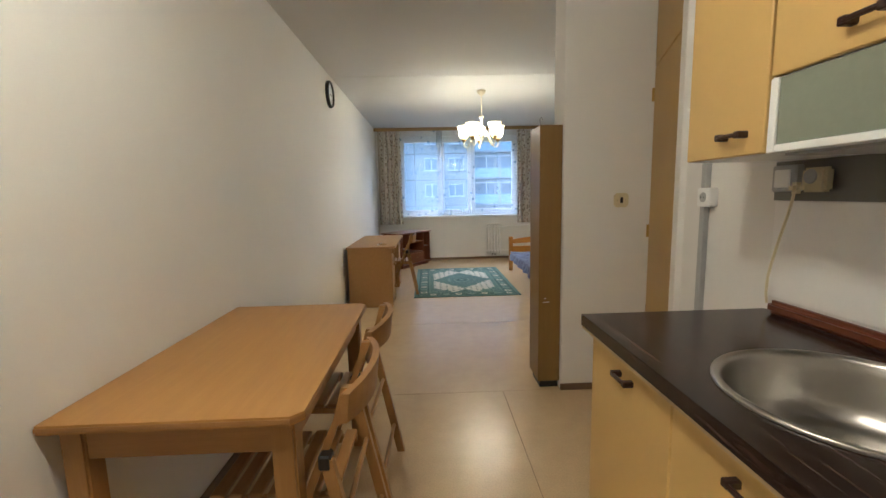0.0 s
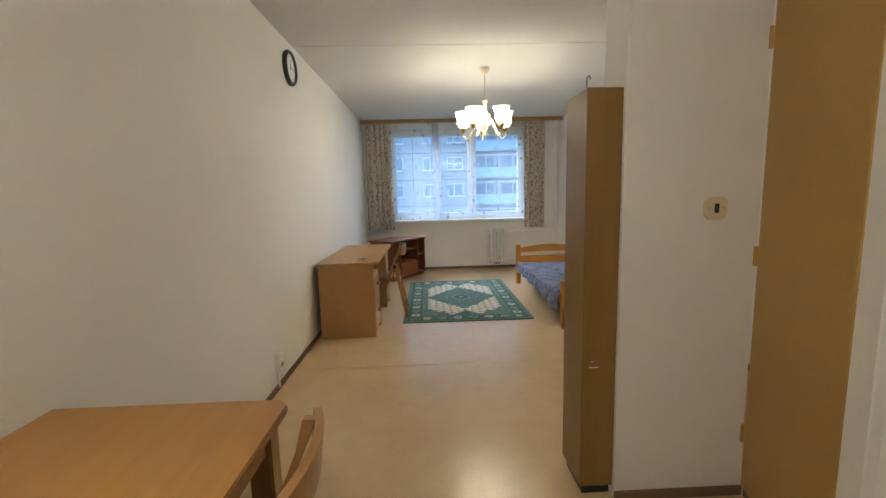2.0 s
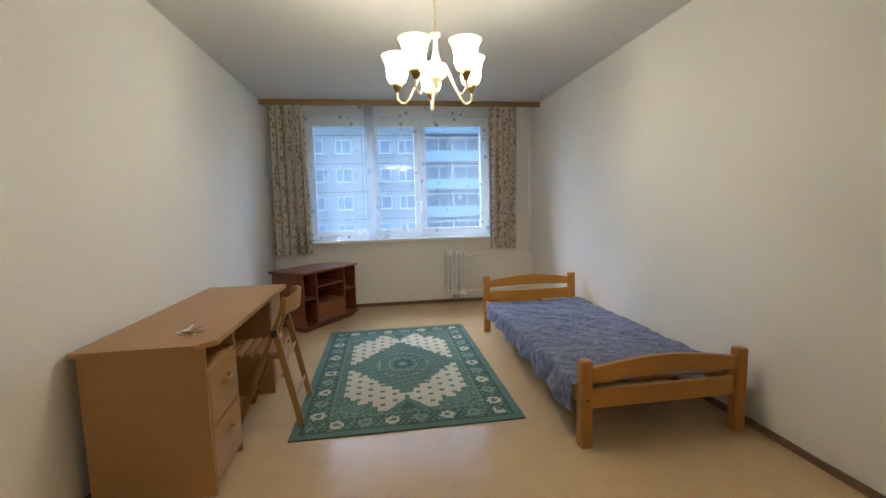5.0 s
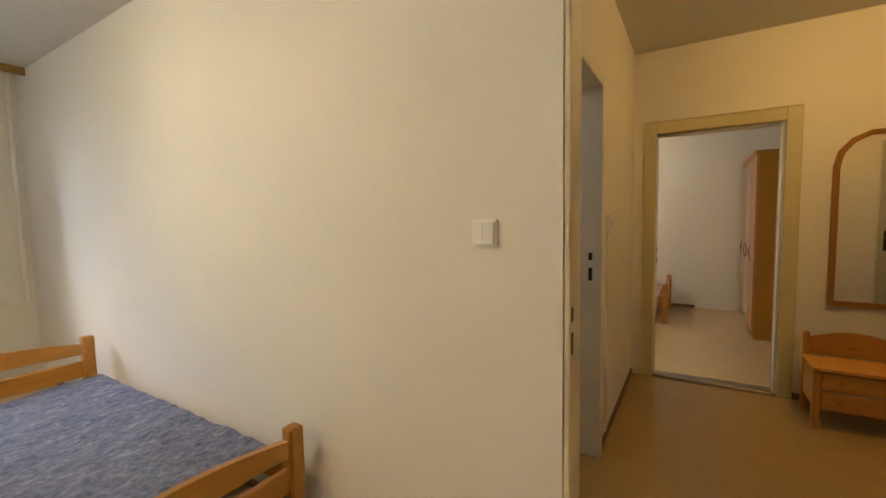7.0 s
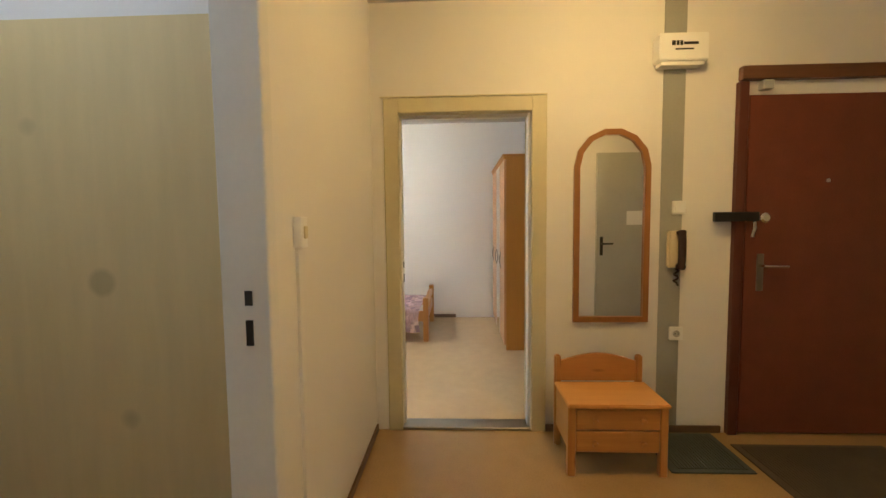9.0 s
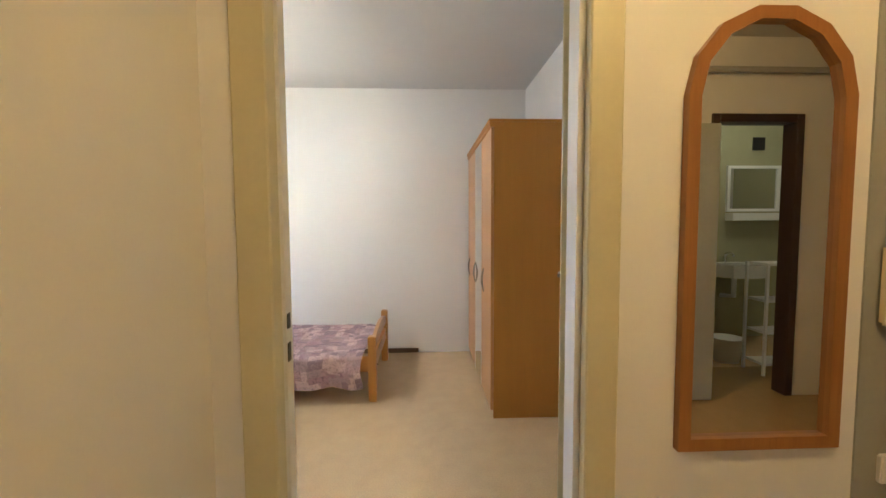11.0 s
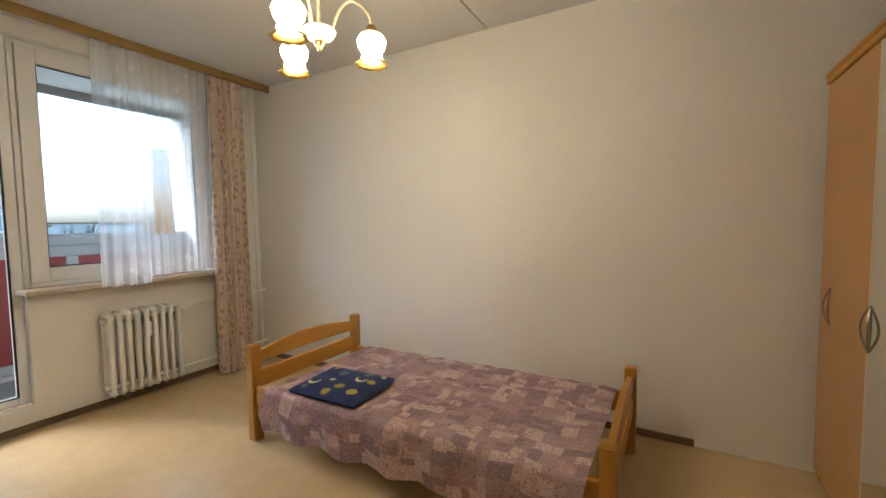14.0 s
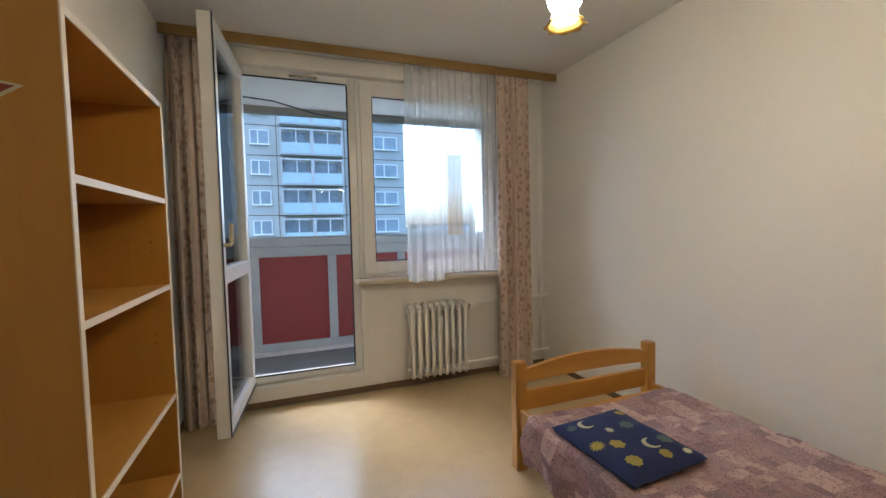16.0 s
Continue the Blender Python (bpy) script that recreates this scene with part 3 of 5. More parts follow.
# entry door
ed = thing("entry_door", (0, 0, 0), 0, "padded brown leatherette entry door, closed", "door")
part("leaf", box(5.10, 5.15, EY0 + 0.005, EY1 - 0.005, 0.012, EH - 0.006, 0.008, 2), LEATHER, ed)
# Unseen backing behind the leaf, added to keep sky light out of the gap.
part("outer_leaf", box(5.155, 5.20, EY0 + 0.002, EY1 - 0.002, 0.0, EH - 0.002), BROWNP, ed)
part("jamb", box(5.09, 5.215, EY1, EY1 + 0.055, 0, EH + 0.07, 0.004), plain("red_brown_frame", (0.10, 0.028, 0.014), 0.4), ed)
part("jamb", box(5.09, 5.215, EY0 - 0.055, EY0, 0, EH + 0.07, 0.004), LEATHER, ed)
part("head", box(5.075, 5.12, EY0 - 0.08, EY1 + 0.05, EH + 0.075, EH + 0.15, 0.004), wood("brown_head_board", (0.15, 0.07, 0.03), (0.1, 0.04, 0.018), "y", 0.4), ed)
part("closer_bracket", box(5.04, 5.088, EY1 - 0.10, EY1 - 0.04, EH + 0.01, EH + 0.06, 0.004), GREYP, ed)
bar = part("lock_bar", box(5.055, 5.085, EY1 - 0.06, EY1 + 0.19, 1.29, 1.345, 0.004), BLACK, ed, "black security bar")
part("chain", tube([(5.07, EY1 - 0.04, 1.29), (5.06, EY1 - 0.035, 1.25), (5.07, EY1 - 0.03, 1.20)], 0.009, 6), CHROME, bar)
lk = part("lock_rosette", add_lathe(bmesh.new(), [(0, 0), (0.03, 0), (0.03, 0.012), (0.02, 0.02), (0, 0.02)], 16), CHROME, ed)
lk.matrix_basis = pose(5.10, EY1 - 0.115, 1.31, 0, -90, 0)
pl = part("handle_plate", box(5.094, 5.10, EY1 - 0.12, EY1 - 0.08, 0.88, 1.10, 0.002), DARKMETAL, ed)
part("lever", tube([(5.095, EY1 - 0.10, 1.03), (5.05, EY1 - 0.10, 1.03), (5.045, EY1 - 0.11, 1.03), (5.047, EY1 - 0.225, 1.028)], 0.009), CHROME, pl)
ph = part("peephole", add_lathe(bmesh.new(), [(0, 0), (0.014, 0), (0.012, 0.008), (0, 0.008)], 14), CHROME, ed)
ph.matrix_basis = pose(5.10, EY1 - 0.46, 1.52, 0, -90, 0)


# ---- windows ----
def pane_frame(bm, x0, x1, z0, z1, y0, y1, w):
    for r in ((x0, x0 + w, y0, y1, z0, z1), (x1 - w, x1, y0, y1, z0, z1), (x0 + w, x1 - w, y0, y1, z0, z0 + w), (x0 + w, x1 - w, y0, y1, z1 - w, z1)):
        add_box(bm, *r, bevel=0.004)
    return bm


win = thing("window_1", (0, 0, 0), 0, "wide three-light white window behind net curtain", "window", "", "structure")
part("window_frame", pane_frame(bmesh.new(), WX0, WX1, WZ0, WZ1, 8.60, 8.67, 0.045), PVC, win)
for a, b in ((WX0 + 0.045, 0.44), (0.44, 1.06), (1.06, WX1 - 0.045)):
    sash = part("sash", pane_frame(bmesh.new(), a + 0.003, b - 0.003, WZ0 + 0.047, WZ1 - 0.047, 8.585, 8.655, 0.07), PVC, win)
    g = part("pane", box(a + 0.07, b - 0.07, 8.615, 8.625, WZ0 + 0.11, WZ1 - 0.11), GLASS, sash)
    g.visible_shadow = False
part("window_sill", box(WX0 - 0.06, WX1 + 0.06, 8.40, 8.60, WZ0 - 0.035, WZ0 - 0.002, 0.004), PVC, win)

w2 = thing("window_2", (0, 0, 0), 0, "white plastic window above the radiator", "window", "", "structure")
part("window_frame", pane_frame(bmesh.new(), 6.465, 7.715, 0.905, 2.485, 7.36, 7.43, 0.03), PVC, w2)
sash = part("sash", pane_frame(bmesh.new(), 6.497, 7.683, 0.937, 2.453, 7.345, 7.415, 0.095), PVC, w2)
g = part("pane", box(6.585, 7.595, 7.375, 7.385, 1.025, 2.365), GLASS, sash)
part("gasket", pane_frame(bmesh.new(), 6.592, 7.588, 1.032, 2.358, 7.362, 7.374, 0.009), BLACK, sash, "black rubber gasket")
g.visible_shadow = False
part("window_sill", box(6.42, 7.78, 7.17, 7.36, 0.872, 0.902, 0.005), wood("sill_board", (0.55, 0.47, 0.36), (0.46, 0.38, 0.28), "x", 0.4), w2, "beige sill board")

bd = thing("balcony_door", (0, 0, 0), 0, "white plastic balcony door standing open", "door")
part("door_frame", pane_frame(bmesh.new(), 5.582, 6.46, 0.152, 2.487, 7.36, 7.43, 0.055), PVC, bd)
part("gasket", pane_frame(bmesh.new(), 5.637, 6.405, 0.207, 2.432, 7.352, 7.366, 0.011), BLACK, bd, "black rubber gasket")
part("top_latch", boxes((5.98, 6.18, 7.338, 7.36, 2.44, 2.456), (6.03, 6.13, 7.332, 7.338, 2.443, 2.453)), CHROME, bd, "steel tilt fitting")
part("metal_sill", box(5.60, 6.44, 7.33, 7.37, 0.152, 0.17, 0.003), CHROME, bd)
part("latch", boxes((6.398, 6.405, 7.352, 7.36, 0.95, 1.05), (6.398, 6.405, 7.352, 7.36, 1.45, 1.55)), BLACK, bd)
wing = thing("wing", (5.63, 7.355, 0.165), -94.8)
wing.parent = bd
part("sash", pane_frame(bmesh.new(), 0.0, 0.83, 0, 2.29, -0.035, 0.035, 0.085), PVC, wing)
part("cross_rail", box(0.085, 0.745, -0.033, 0.033, 0.84, 0.93, 0.004), PVC, wing)
part("gasket", boxes((0.0, 0.833, 0.0355, 0.041, 0.0, 0.012), (0.822, 0.834, 0.0355, 0.041, 0.012, 2.29)), BLACK, wing)
for z0, z1 in ((0.085, 0.84), (0.93, 2.205)):
    g = part("pane", box(0.085, 0.745, -0.006, 0.006, z0, z1), GLASS, wing)
    g.visible_shadow = False
part("handle", tube([(0.79, 0.036, 1.06), (0.79, 0.07, 1.06), (0.785, 0.075, 1.07), (0.78, 0.075, 1.18)], 0.011), IVORY, wing)

# ---- the loggia ----
lg = thing("balcony", (0, 0, 0), 0, "glazed loggia with red railing panels", "balcony", "", "structure")
part("slab", box(4.2, 9.6, 7.52, 8.72, -0.12, 0.02), plain("loggia_floor_paint", (0.20, 0.215, 0.225), 0.7, vary=0.2), lg, "dark grey painted floor")
part("soffit", box(4.2, 9.6, 7.52, 8.72, 2.56, 2.75), SOFFIT, lg)
part("side_wall", box(4.2, 4.35, 7.52, 8.72, 0.02, 2.56), CONCRETE2, lg)
part("side_wall", box(9.45, 9.6, 7.52, 8.72, 0.02, 2.56), CONCRETE2, lg)
part("outer_wall", boxes((8.28, 9.6, 7.40, 7.52, -0.1, 2.75)), CONCRETE2, lg)
part("top_rail", box(4.35, 9.45, 8.55, 8.68, 1.14, 1.222, 0.006), GREYM, lg)
part("upper_frame", box(4.35, 9.45, 8.585, 8.635, 1.035, 1.139, 0.004), GREYM, lg)
part("bottom_rail", box(4.35, 9.45, 8.585, 8.635, 0.03, 0.14, 0.004), GREYM, lg)
part("kerb", box(4.35, 9.45, 8.55, 8.70, 0.02, 0.06, 0.004), CONCRETE2, lg)
for i in range(7):
    x = 4.835 + 0.765 * i
    part("post", box(x - 0.045, x + 0.045, 8.586, 8.634, 0.141, 1.034, 0.004), GREYM, lg)
    if i < 6:
        part("panel", box(x + 0.046, x + 0.719, 8.60, 8.615, 0.141, 1.034), REDP, lg, "dark red panel")
part("glazing_track", boxes((4.35, 9.45, 8.58, 8.595, 2.49, 2.56), (4.35, 9.45, 8.605, 8.62, 2.49, 2.56), (4.35, 9.45, 8.63, 8.645, 2.49, 2.56)), DARKMETAL, lg, "dark sliding glass track")
part("lower_track", boxes((4.35, 9.45, 8.58, 8.64, 1.222, 1.245)), GREYM, lg)
for i in range(5):
    x = 4.4 + i
    g = part("sliding_pane", box(x, x + 1.0, 8.585 + 0.02 * (i % 3), 8.593 + 0.02 * (i % 3), 1.245, 2.49), GLASS, lg)
    g.visible_shadow = False
part("cable", tube([(4.9, 8.05, 2.45), (5.5, 8.0, 2.47), (5.85, 8.05, 2.46), (6.2, 8.2, 2.42), (6.5, 8.45, 2.45), (6.8, 8.56, 2.47)], 0.006, 6), BLACK, lg)


# ---- outside: ground and the block opposite ----
structure("ground", sheet(6, 6, lambda u, v: (-900 + 1800 * u, 9.2 + 1200 * v, -9.5)), GRASS, "dull winter lawn far below the flat")


def facade_window(parent, x0, x1, z0, z1, y):
    w = part("window", pane_frame(bmesh.new(), x0, x1, z0, z1, y - 0.05, y + 0.05, 0.09), PVC, parent)
    mid = x0 + (x1 - x0) * 0.42
    part("mullion", box(mid - 0.06, mid + 0.06, y - 0.045, y + 0.045, z0 + 0.09, z1 - 0.09), PVC, w)
    part("pane", box(x0 + 0.09, x1 - 0.09, y - 0.01, y + 0.01, z0 + 0.09, z1 - 0.09), FARGLASS, w)
    part("sill", box(x0 - 0.05, x1 + 0.05, y - 0.2, y - 0.06, z0 - 0.07, z0), PVC, w)


FY, STOREY = 51.0, 3.13
blk = thing("apartment_building", (0, 0, 0), 0, "grey panel apartment block with pale glazed balconies", "building")
BAYS = [("w", -13.5, -11.8), ("w", -10.4, -8.7), ("w", -7.4, -5.7), ("w", -4.35, -2.6), ("w", -0.25, 1.75), ("w", 2.65, 4.5), ("b", 5.55, 11.9), ("w", 12.6, 13.7), ("w", 15.5, 18.2)]
part("wall", box(-30, 19.05, FY + 0.12, FY + 12, -9.5, 26), CONCRETE, blk)
for k in range(-3, 8):
    part("floor_joint", box(-30, 19.05, FY + 0.10, FY + 0.119, STOREY * k - 0.05, STOREY * k + 0.02), SEAM, blk)
for x in (-8.1, -1.45, 5.2, 12.2):
    part("panel_joint", box(x - 0.03, x + 0.03, FY + 0.105, FY + 0.119, -9.4, 25.9), SEAM, blk)
for k in range(-2, 5):
    z0 = 1.1 + STOREY * k
    for kind, a, b in BAYS:
        if kind == "w":
            facade_window(blk, a, b, z0, z0 + 1.5, FY + 0.06)
        else:
            mid = (a + b) / 2
            for p, q in ((a, mid), (mid, b)):
                bal = part("balcony", boxes((p, p + 0.16, FY - 1.1, FY + 0.12, z0 - 1.0, z0 + 1.66), (q - 0.16, q, FY - 1.1, FY + 0.12, z0 - 1.0, z0 + 1.66), (p, q, FY - 1.1, FY + 0.12, z0 - 1.12, z0 - 1.0)), CONCRETE2, blk)
                part("railing", box(p + 0.17, q - 0.17, FY - 1.08, FY - 1.02, z0 - 0.95, z0 + 0.15), FARRAIL, bal)
                part("balcony_window", box(p + 0.3, q - 0.5, FY + 0.06, FY + 0.115, z0 - 0.1, z0 + 1.4), FARGLASS, bal)
                part("glazing_bar", boxes((p + 0.17, q - 0.17, FY - 1.06, FY - 1.02, z0 + 1.5, z0 + 1.6), ((p + q) / 2 - 0.04, (p + q) / 2 + 0.04, FY - 1.06, FY - 1.02, z0 + 0.15, z0 + 1.5)), PVC, bal)
far = thing("distant_building", (0, 0, 0), 0, "low distant row of houses under pale sky", "building")
part("wall", boxes((30, 60, 180, 190, -9.5, 2.0), (62, 95, 200, 212, -9.5, 3.2), (20, 36, 220, 230, -9.5, 4.0)), CONCRETE, far)
part("roof", boxes((30, 60, 179.5, 190.5, 2.0, 2.5), (62, 95, 199.5, 212.5, 3.2, 3.7), (20, 36, 219.5, 230.5, 4.0, 4.4)), SKIRT, far)


def bare_tree(at, h, seed):
    rnd = random.Random(seed)
    root = thing("bare_tree", at, 0, "leafless winter tree on the lawn", "tree", "bare trees")
    tb, cb = bmesh.new(), bmesh.new()
    add_tube(tb, [(0, 0, 0), (0.05, 0, h * 0.35), (0.0, 0.1, h * 0.8)], [0.16, 0.12, 0.04], 7)
    for i in range(26):
        z, a = h * rnd.uniform(0.3, 0.85), rnd.uniform(0, 6.28)
        L = (h - z) * rnd.uniform(0.4, 0.8) + 0.5
        p1 = Vector((math.cos(a) * L * 0.5, math.sin(a) * L * 0.5, z + L * 0.4))
        add_tube(tb, [(0, 0, z), p1], [0.05, 0.02], 5)
        for j in range(10):
            d = Vector((rnd.uniform(-1, 1), rnd.uniform(-1, 1), rnd.uniform(0.1, 1))) * L * 0.45
            add_tube(cb, [p1 * rnd.uniform(0.7, 1), p1 + d * 0.6, p1 + d], [0.018, 0.012, 0.006], 4)
    part("trunk", tb, TWIG, root)
    part("crown", cb, TWIG, root)


bare_tree((14.5, 30, -9.5), 11.5, 3)
bare_tree((21, 48, -9.5), 12.0, 5)


# ---- curtains ----
def curtain(name, x0, x1, y, z0, z1, folds, amp, mat_, label, flare=0.0, scallop=0.0, nu=90, nv=24, seed=0):
    def f(u, v):
        x = x0 + (x1 - x0) * u + flare * (1 - v) * (u - 0.5)
        a = amp * (0.55 + 0.45 * (1 - v))
        ph = folds * 2 * math.pi * u + 0.8 * n3(u * 6, seed, v * 0.7)
        yy = y + a * math.sin(ph) + 0.4 * a * math.sin(2.3 * ph + seed) + 0.01 * n3(u * 9, v * 3, seed)
        zb = z0 + scallop * abs(math.sin(math.pi * u * 9))
        return (x + 0.25 * a * math.cos(ph), yy, zb + (z1 - zb) * v)
    root = thing(name, ((x0 + x1) / 2, y, z0), 0, label, "curtain")
    bm = sheet(nu, nv, f)
    bmesh.ops.translate(bm, verts=bm.verts, vec=(-(x0 + x1) / 2, -y, -z0))
    return part("cloth", bm, mat_, root, smooth=True)


def rail(x0, x1, y, z, label):
    root = thing("curtain_rail", (0, 0, 0), 0, label, "curtain rail")
    part("board", box(x0, x1, y - 0.012, y + 0.012, z - 0.062, z, 0.003), ROD, root)
    part("track", box(x0 + 0.01, x1 - 0.01, y + 0.025, y + 0.09, z - 0.02, z, 0.002), WHITEP, root, "white plastic track")


rail(-0.825, 2.595, 8.27, H - 0.002, "brown wooden curtain rail under the ceiling")
curtain("curtain", -0.775, -0.345, 8.33, 0.755, 2.545, 5, 0.042, FLORAL, "cream and brown floral curtain drawn aside", 0.03, seed=1)
curtain("curtain", 1.925, 2.295, 8.33, 0.735, 2.545, 4, 0.042, FLORAL, "cream and brown floral curtain drawn aside", -0.02, seed=2)
curtain("net_curtain", -0.40, 1.99, 8.392, 0.905, 2.575, 17, 0.006, SHEER_BLUED, "white patterned net curtain across the window", nu=220, seed=3)
curtain("net_curtain", 0.36, 0.475, 8.36, 0.905, 2.57, 4, 0.015, SHEER_BLUED, "gathered white net curtain edge", nu=40, seed=4)
rail(5.225, 8.155, 7.08, H - 0.002, "brown wooden curtain rail under the ceiling")
curtain("curtain", 7.60, 7.885, 7.12, 0.012, 2.545, 5, 0.035, FLORAL2, "rosy brown floral curtain hanging to the floor", 0.02, seed=5)
curtain("curtain", 5.245, 5.50, 7.12, 0.012, 2.545, 4, 0.035, FLORAL2, "rosy brown floral curtain behind the balcony door", 0.02, seed=6)
curtain("net_curtain", 6.81, 7.09, 7.15, 0.86, 2.57, 3, 0.02, SHEER2, "gathered white net curtain with scalloped hem", 0.03, 0.02, nu=60, seed=7)
curtain("net_curtain", 7.09, 7.61, 7.165, 0.93, 2.57, 7, 0.014, SHEER2, "white net curtain drawn aside", nu=80, seed=8)
curtain("lace_panel", 7.14, 7.265, 7.13, 1.22, 1.88, 2, 0.012, LACE, "ochre lace motif on the net curtain", 0.01, 0.03, nu=24, seed=9)


# ---- radiators ----
def radiator(at, sections, pitch, label):
    root = thing("radiator", at, 0, label, "radiator", "radiators")
    for i in range(sections):
        bm = bmesh.new()
        x = (i + 0.5) * pitch
        add_box(bm, x - 0.06 * pitch, x + 0.06 * pitch, -0.02, 0.02, 0.06, 0.60)
        for dy in (-0.05, 0.05):
            add_tube(bm, [(x, dy, 0.06), (x, dy * 0.9, 0.10), (x, dy, 0.14), (x, dy, 0.52), (x, dy * 0.9, 0.56), (x, dy, 0.60)], [0.30 * pitch] + [0.27 * pitch] * 4 + [0.30 * pitch], 10)
        add_box(bm, x - 0.36 * pitch, x + 0.36 * pitch, -0.066, 0.066, 0.03, 0.085, bevel=0.013, seg=2)
        add_box(bm, x - 0.36 * pitch, x + 0.36 * pitch, -0.066, 0.066, 0.575, 0.63, bevel=0.013, seg=2)
        part("section", bm, ENAMEL, root, smooth=True)
    w = sections * pitch
    part("hub", tube([(-0.01, 0, 0.57), (w + 0.02, 0, 0.57)], 0.018), ENAMEL, root)
    part("hub", tube([(-0.01, 0, 0.09), (w + 0.02, 0, 0.09)], 0.018), ENAMEL, root)
    part("pipe", tube([(w + 0.02, 0, 0.57), (w + 0.1, 0.0, 0.57), (w + 0.13, 0.03, 0.585), (w + 0.85, 0.04, 0.60)], 0.011), ENAMEL, root)
    part("pipe", tube([(w + 0.02, 0, 0.09), (w + 0.1, 0.0, 0.09), (w + 0.85, 0.04, 0.10)], 0.011), ENAMEL, root)
    part("valve", tube([(w + 0.03, -0.05, 0.57), (w + 0.03, 0.02, 0.57)], 0.02), WHITEP, root)
    part("meter", box(w * 0.5 - 0.018, w * 0.5 + 0.018, -0.085, -0.063, 0.42, 0.53, 0.004), WHITEP, root, "white heat meter")
    for s in (0.12, w - 0.12):
        part("bracket", box(s - 0.01, s + 0.01, -0.02, 0.11, 0.0, 0.032), DARKMETAL, root)
    return root


radiator((1.335, 8.40, 0.085), 5, 0.058, "white enamelled ribbed radiator under the window")
radiator((6.80, 7.20, 0.06), 9, 0.057, "white enamelled ribbed radiator under the window")


# heating risers in the window corners
for x, y, z0 in ((2.53, 8.46, 0.69), (8.085, 7.245, 0.16)):
    rp = thing("heating_riser", (x, y, z0), 0, "white painted heating riser in the corner", "pipe", "heating risers")
    part("pipe", tube([(0, 0, 0), (0, 0, H - z0 - 0.002)], 0.016, 12), ENAMEL, rp, smooth=True)
    part("collar", lathe([(0.016, 0), (0.034, 0), (0.034, -0.008), (0.016, -0.008)], 16, (0, 0, H - z0 - 0.004)), ENAMEL, rp)


# ---- beds ----
def bed(at, w, length, quilt_mat, label, quilt_to, hang, group, seed):
    """Bed with its foot at y = 0 and its head at y = length; quilt hangs over the x = 0 side."""
    root = thing("bed", at, 0, label, "bed", group)
    for y, h in ((0.0, 0.47), (length - 0.06, 0.57)):
        for x in (0.0, w - 0.065):
            part("post", box(x, x + 0.065, y, y + 0.06, 0, h + 0.012, 0.006, 2), PINEZ, root)
        n = 14
        arch = [(0.065 + (w - 0.13) * i / n, h - 0.035 + 0.045 * math.sin(math.pi * i / n)) for i in range(n + 1)]
        low = [(u, h - 0.105 + 0.012 * math.sin(math.pi * (u - 0.065) / (w - 0.13))) for u, _ in arch[::-1]]
        part("headboard_rail" if y else "footboard_rail", prism(arch + low, 0.028, "y", y + 0.016), PINE, root)
        part("cross_rail", box(0.065, w - 0.065, y + 0.016, y + 0.044, h - 0.255, h - 0.15, 0.004), PINE, root)
    for x in (0.018, w - 0.046):
        part("side_rail", box(x, x + 0.028, 0.06, length - 0.06, 0.22, 0.335, 0.004), PINEY, root)
    for i in range(12):
        y = 0.12 + (length - 0.3) * i / 11
        part("slat", box(0.047, w - 0.047, y, y + 0.07, 0.30, 0.318), PINE, root)
    part("bolt", lathe([(0, 0), (0.008, 0), (0.008, 0.004), (0, 0.004)], 10, (0.032, -0.004, 0.27)), BLACK, root)
    q0, q1 = quilt_to
    qroot = thing("bedspread", (at[0], at[1], at[2] + 0.0), 0, hang[2], "bedspread")
    top, sag = 0.348, hang[0]
    crease = 0.012 if seed == 1 else 0.005

    def f(u, v):
        y = q0 + (q1 - q0) * u
        drop = hang[1] + hang[3] * u + hang[4] * math.sin(u * 31) + 0.014 * n3(u * 11, seed)
        s = v * (w - 0.03 + drop)
        wr = 0.011 * n3(y * 5 + seed, s * 4) + 0.007 * n3(y * 15, s * 8 + seed) + crease * max(0, 1 - 3.2 * abs(n3(y * 5 - s * 4 + seed, s * 2.2 + y))) ** 2
        if s < w - 0.03:
            x = w - 0.03 - s
            z = top + wr - sag * math.sin(math.pi * min(1, x / w)) * 0.02
            if x < 0.05:
                z -= (0.05 - x) ** 2 * 4
            return (x, y, z)
        d = s - (w - 0.03)
        ripple = math.sin(u * 38 + seed) * 0.016 * min(1, d / 0.12) + wr
        return (-0.012 - 0.02 * min(1, d / 0.1) + ripple, y + 0.01 * math.sin(d * 20), top - 0.012 - d)
    nu, nv = 150, 84
    bm = sheet(nu, nv, f)
    if isinstance(quilt_mat, list):
        rnd = random.Random(seed)
        tone = [[0] * nv for _ in range(nu)]

        def split(i0, i1, j0, j1):
            w_, h_ = i1 - i0, j1 - j0
            if (w_ > 10 or h_ > 8) or ((w_ > 5 or h_ > 4) and rnd.random() < 0.55):
                if w_ * 0.8 > h_:
                    k = i0 + max(2, int(w_ * rnd.uniform(0.3, 0.7)))
                    split(i0, k, j0, j1), split(k, i1, j0, j1)
                else:
                    k = j0 + max(2, int(h_ * rnd.uniform(0.3, 0.7)))
                    split(i0, i1, j0, k), split(i0, i1, k, j1)
                return
            tn = rnd.choices(range(5), (5, 4, 4, 4, 4))[0]
            for i in range(i0, i1):
                for j in range(j0, j1):
                    tone[i][j] = tn
        split(0, nu, 0, nv)
        for k, face in enumerate(bm.faces):
            face.material_index = tone[k // nv][k % nv]
    part("cloth", bm, quilt_mat, qroot, smooth=True)
    return root


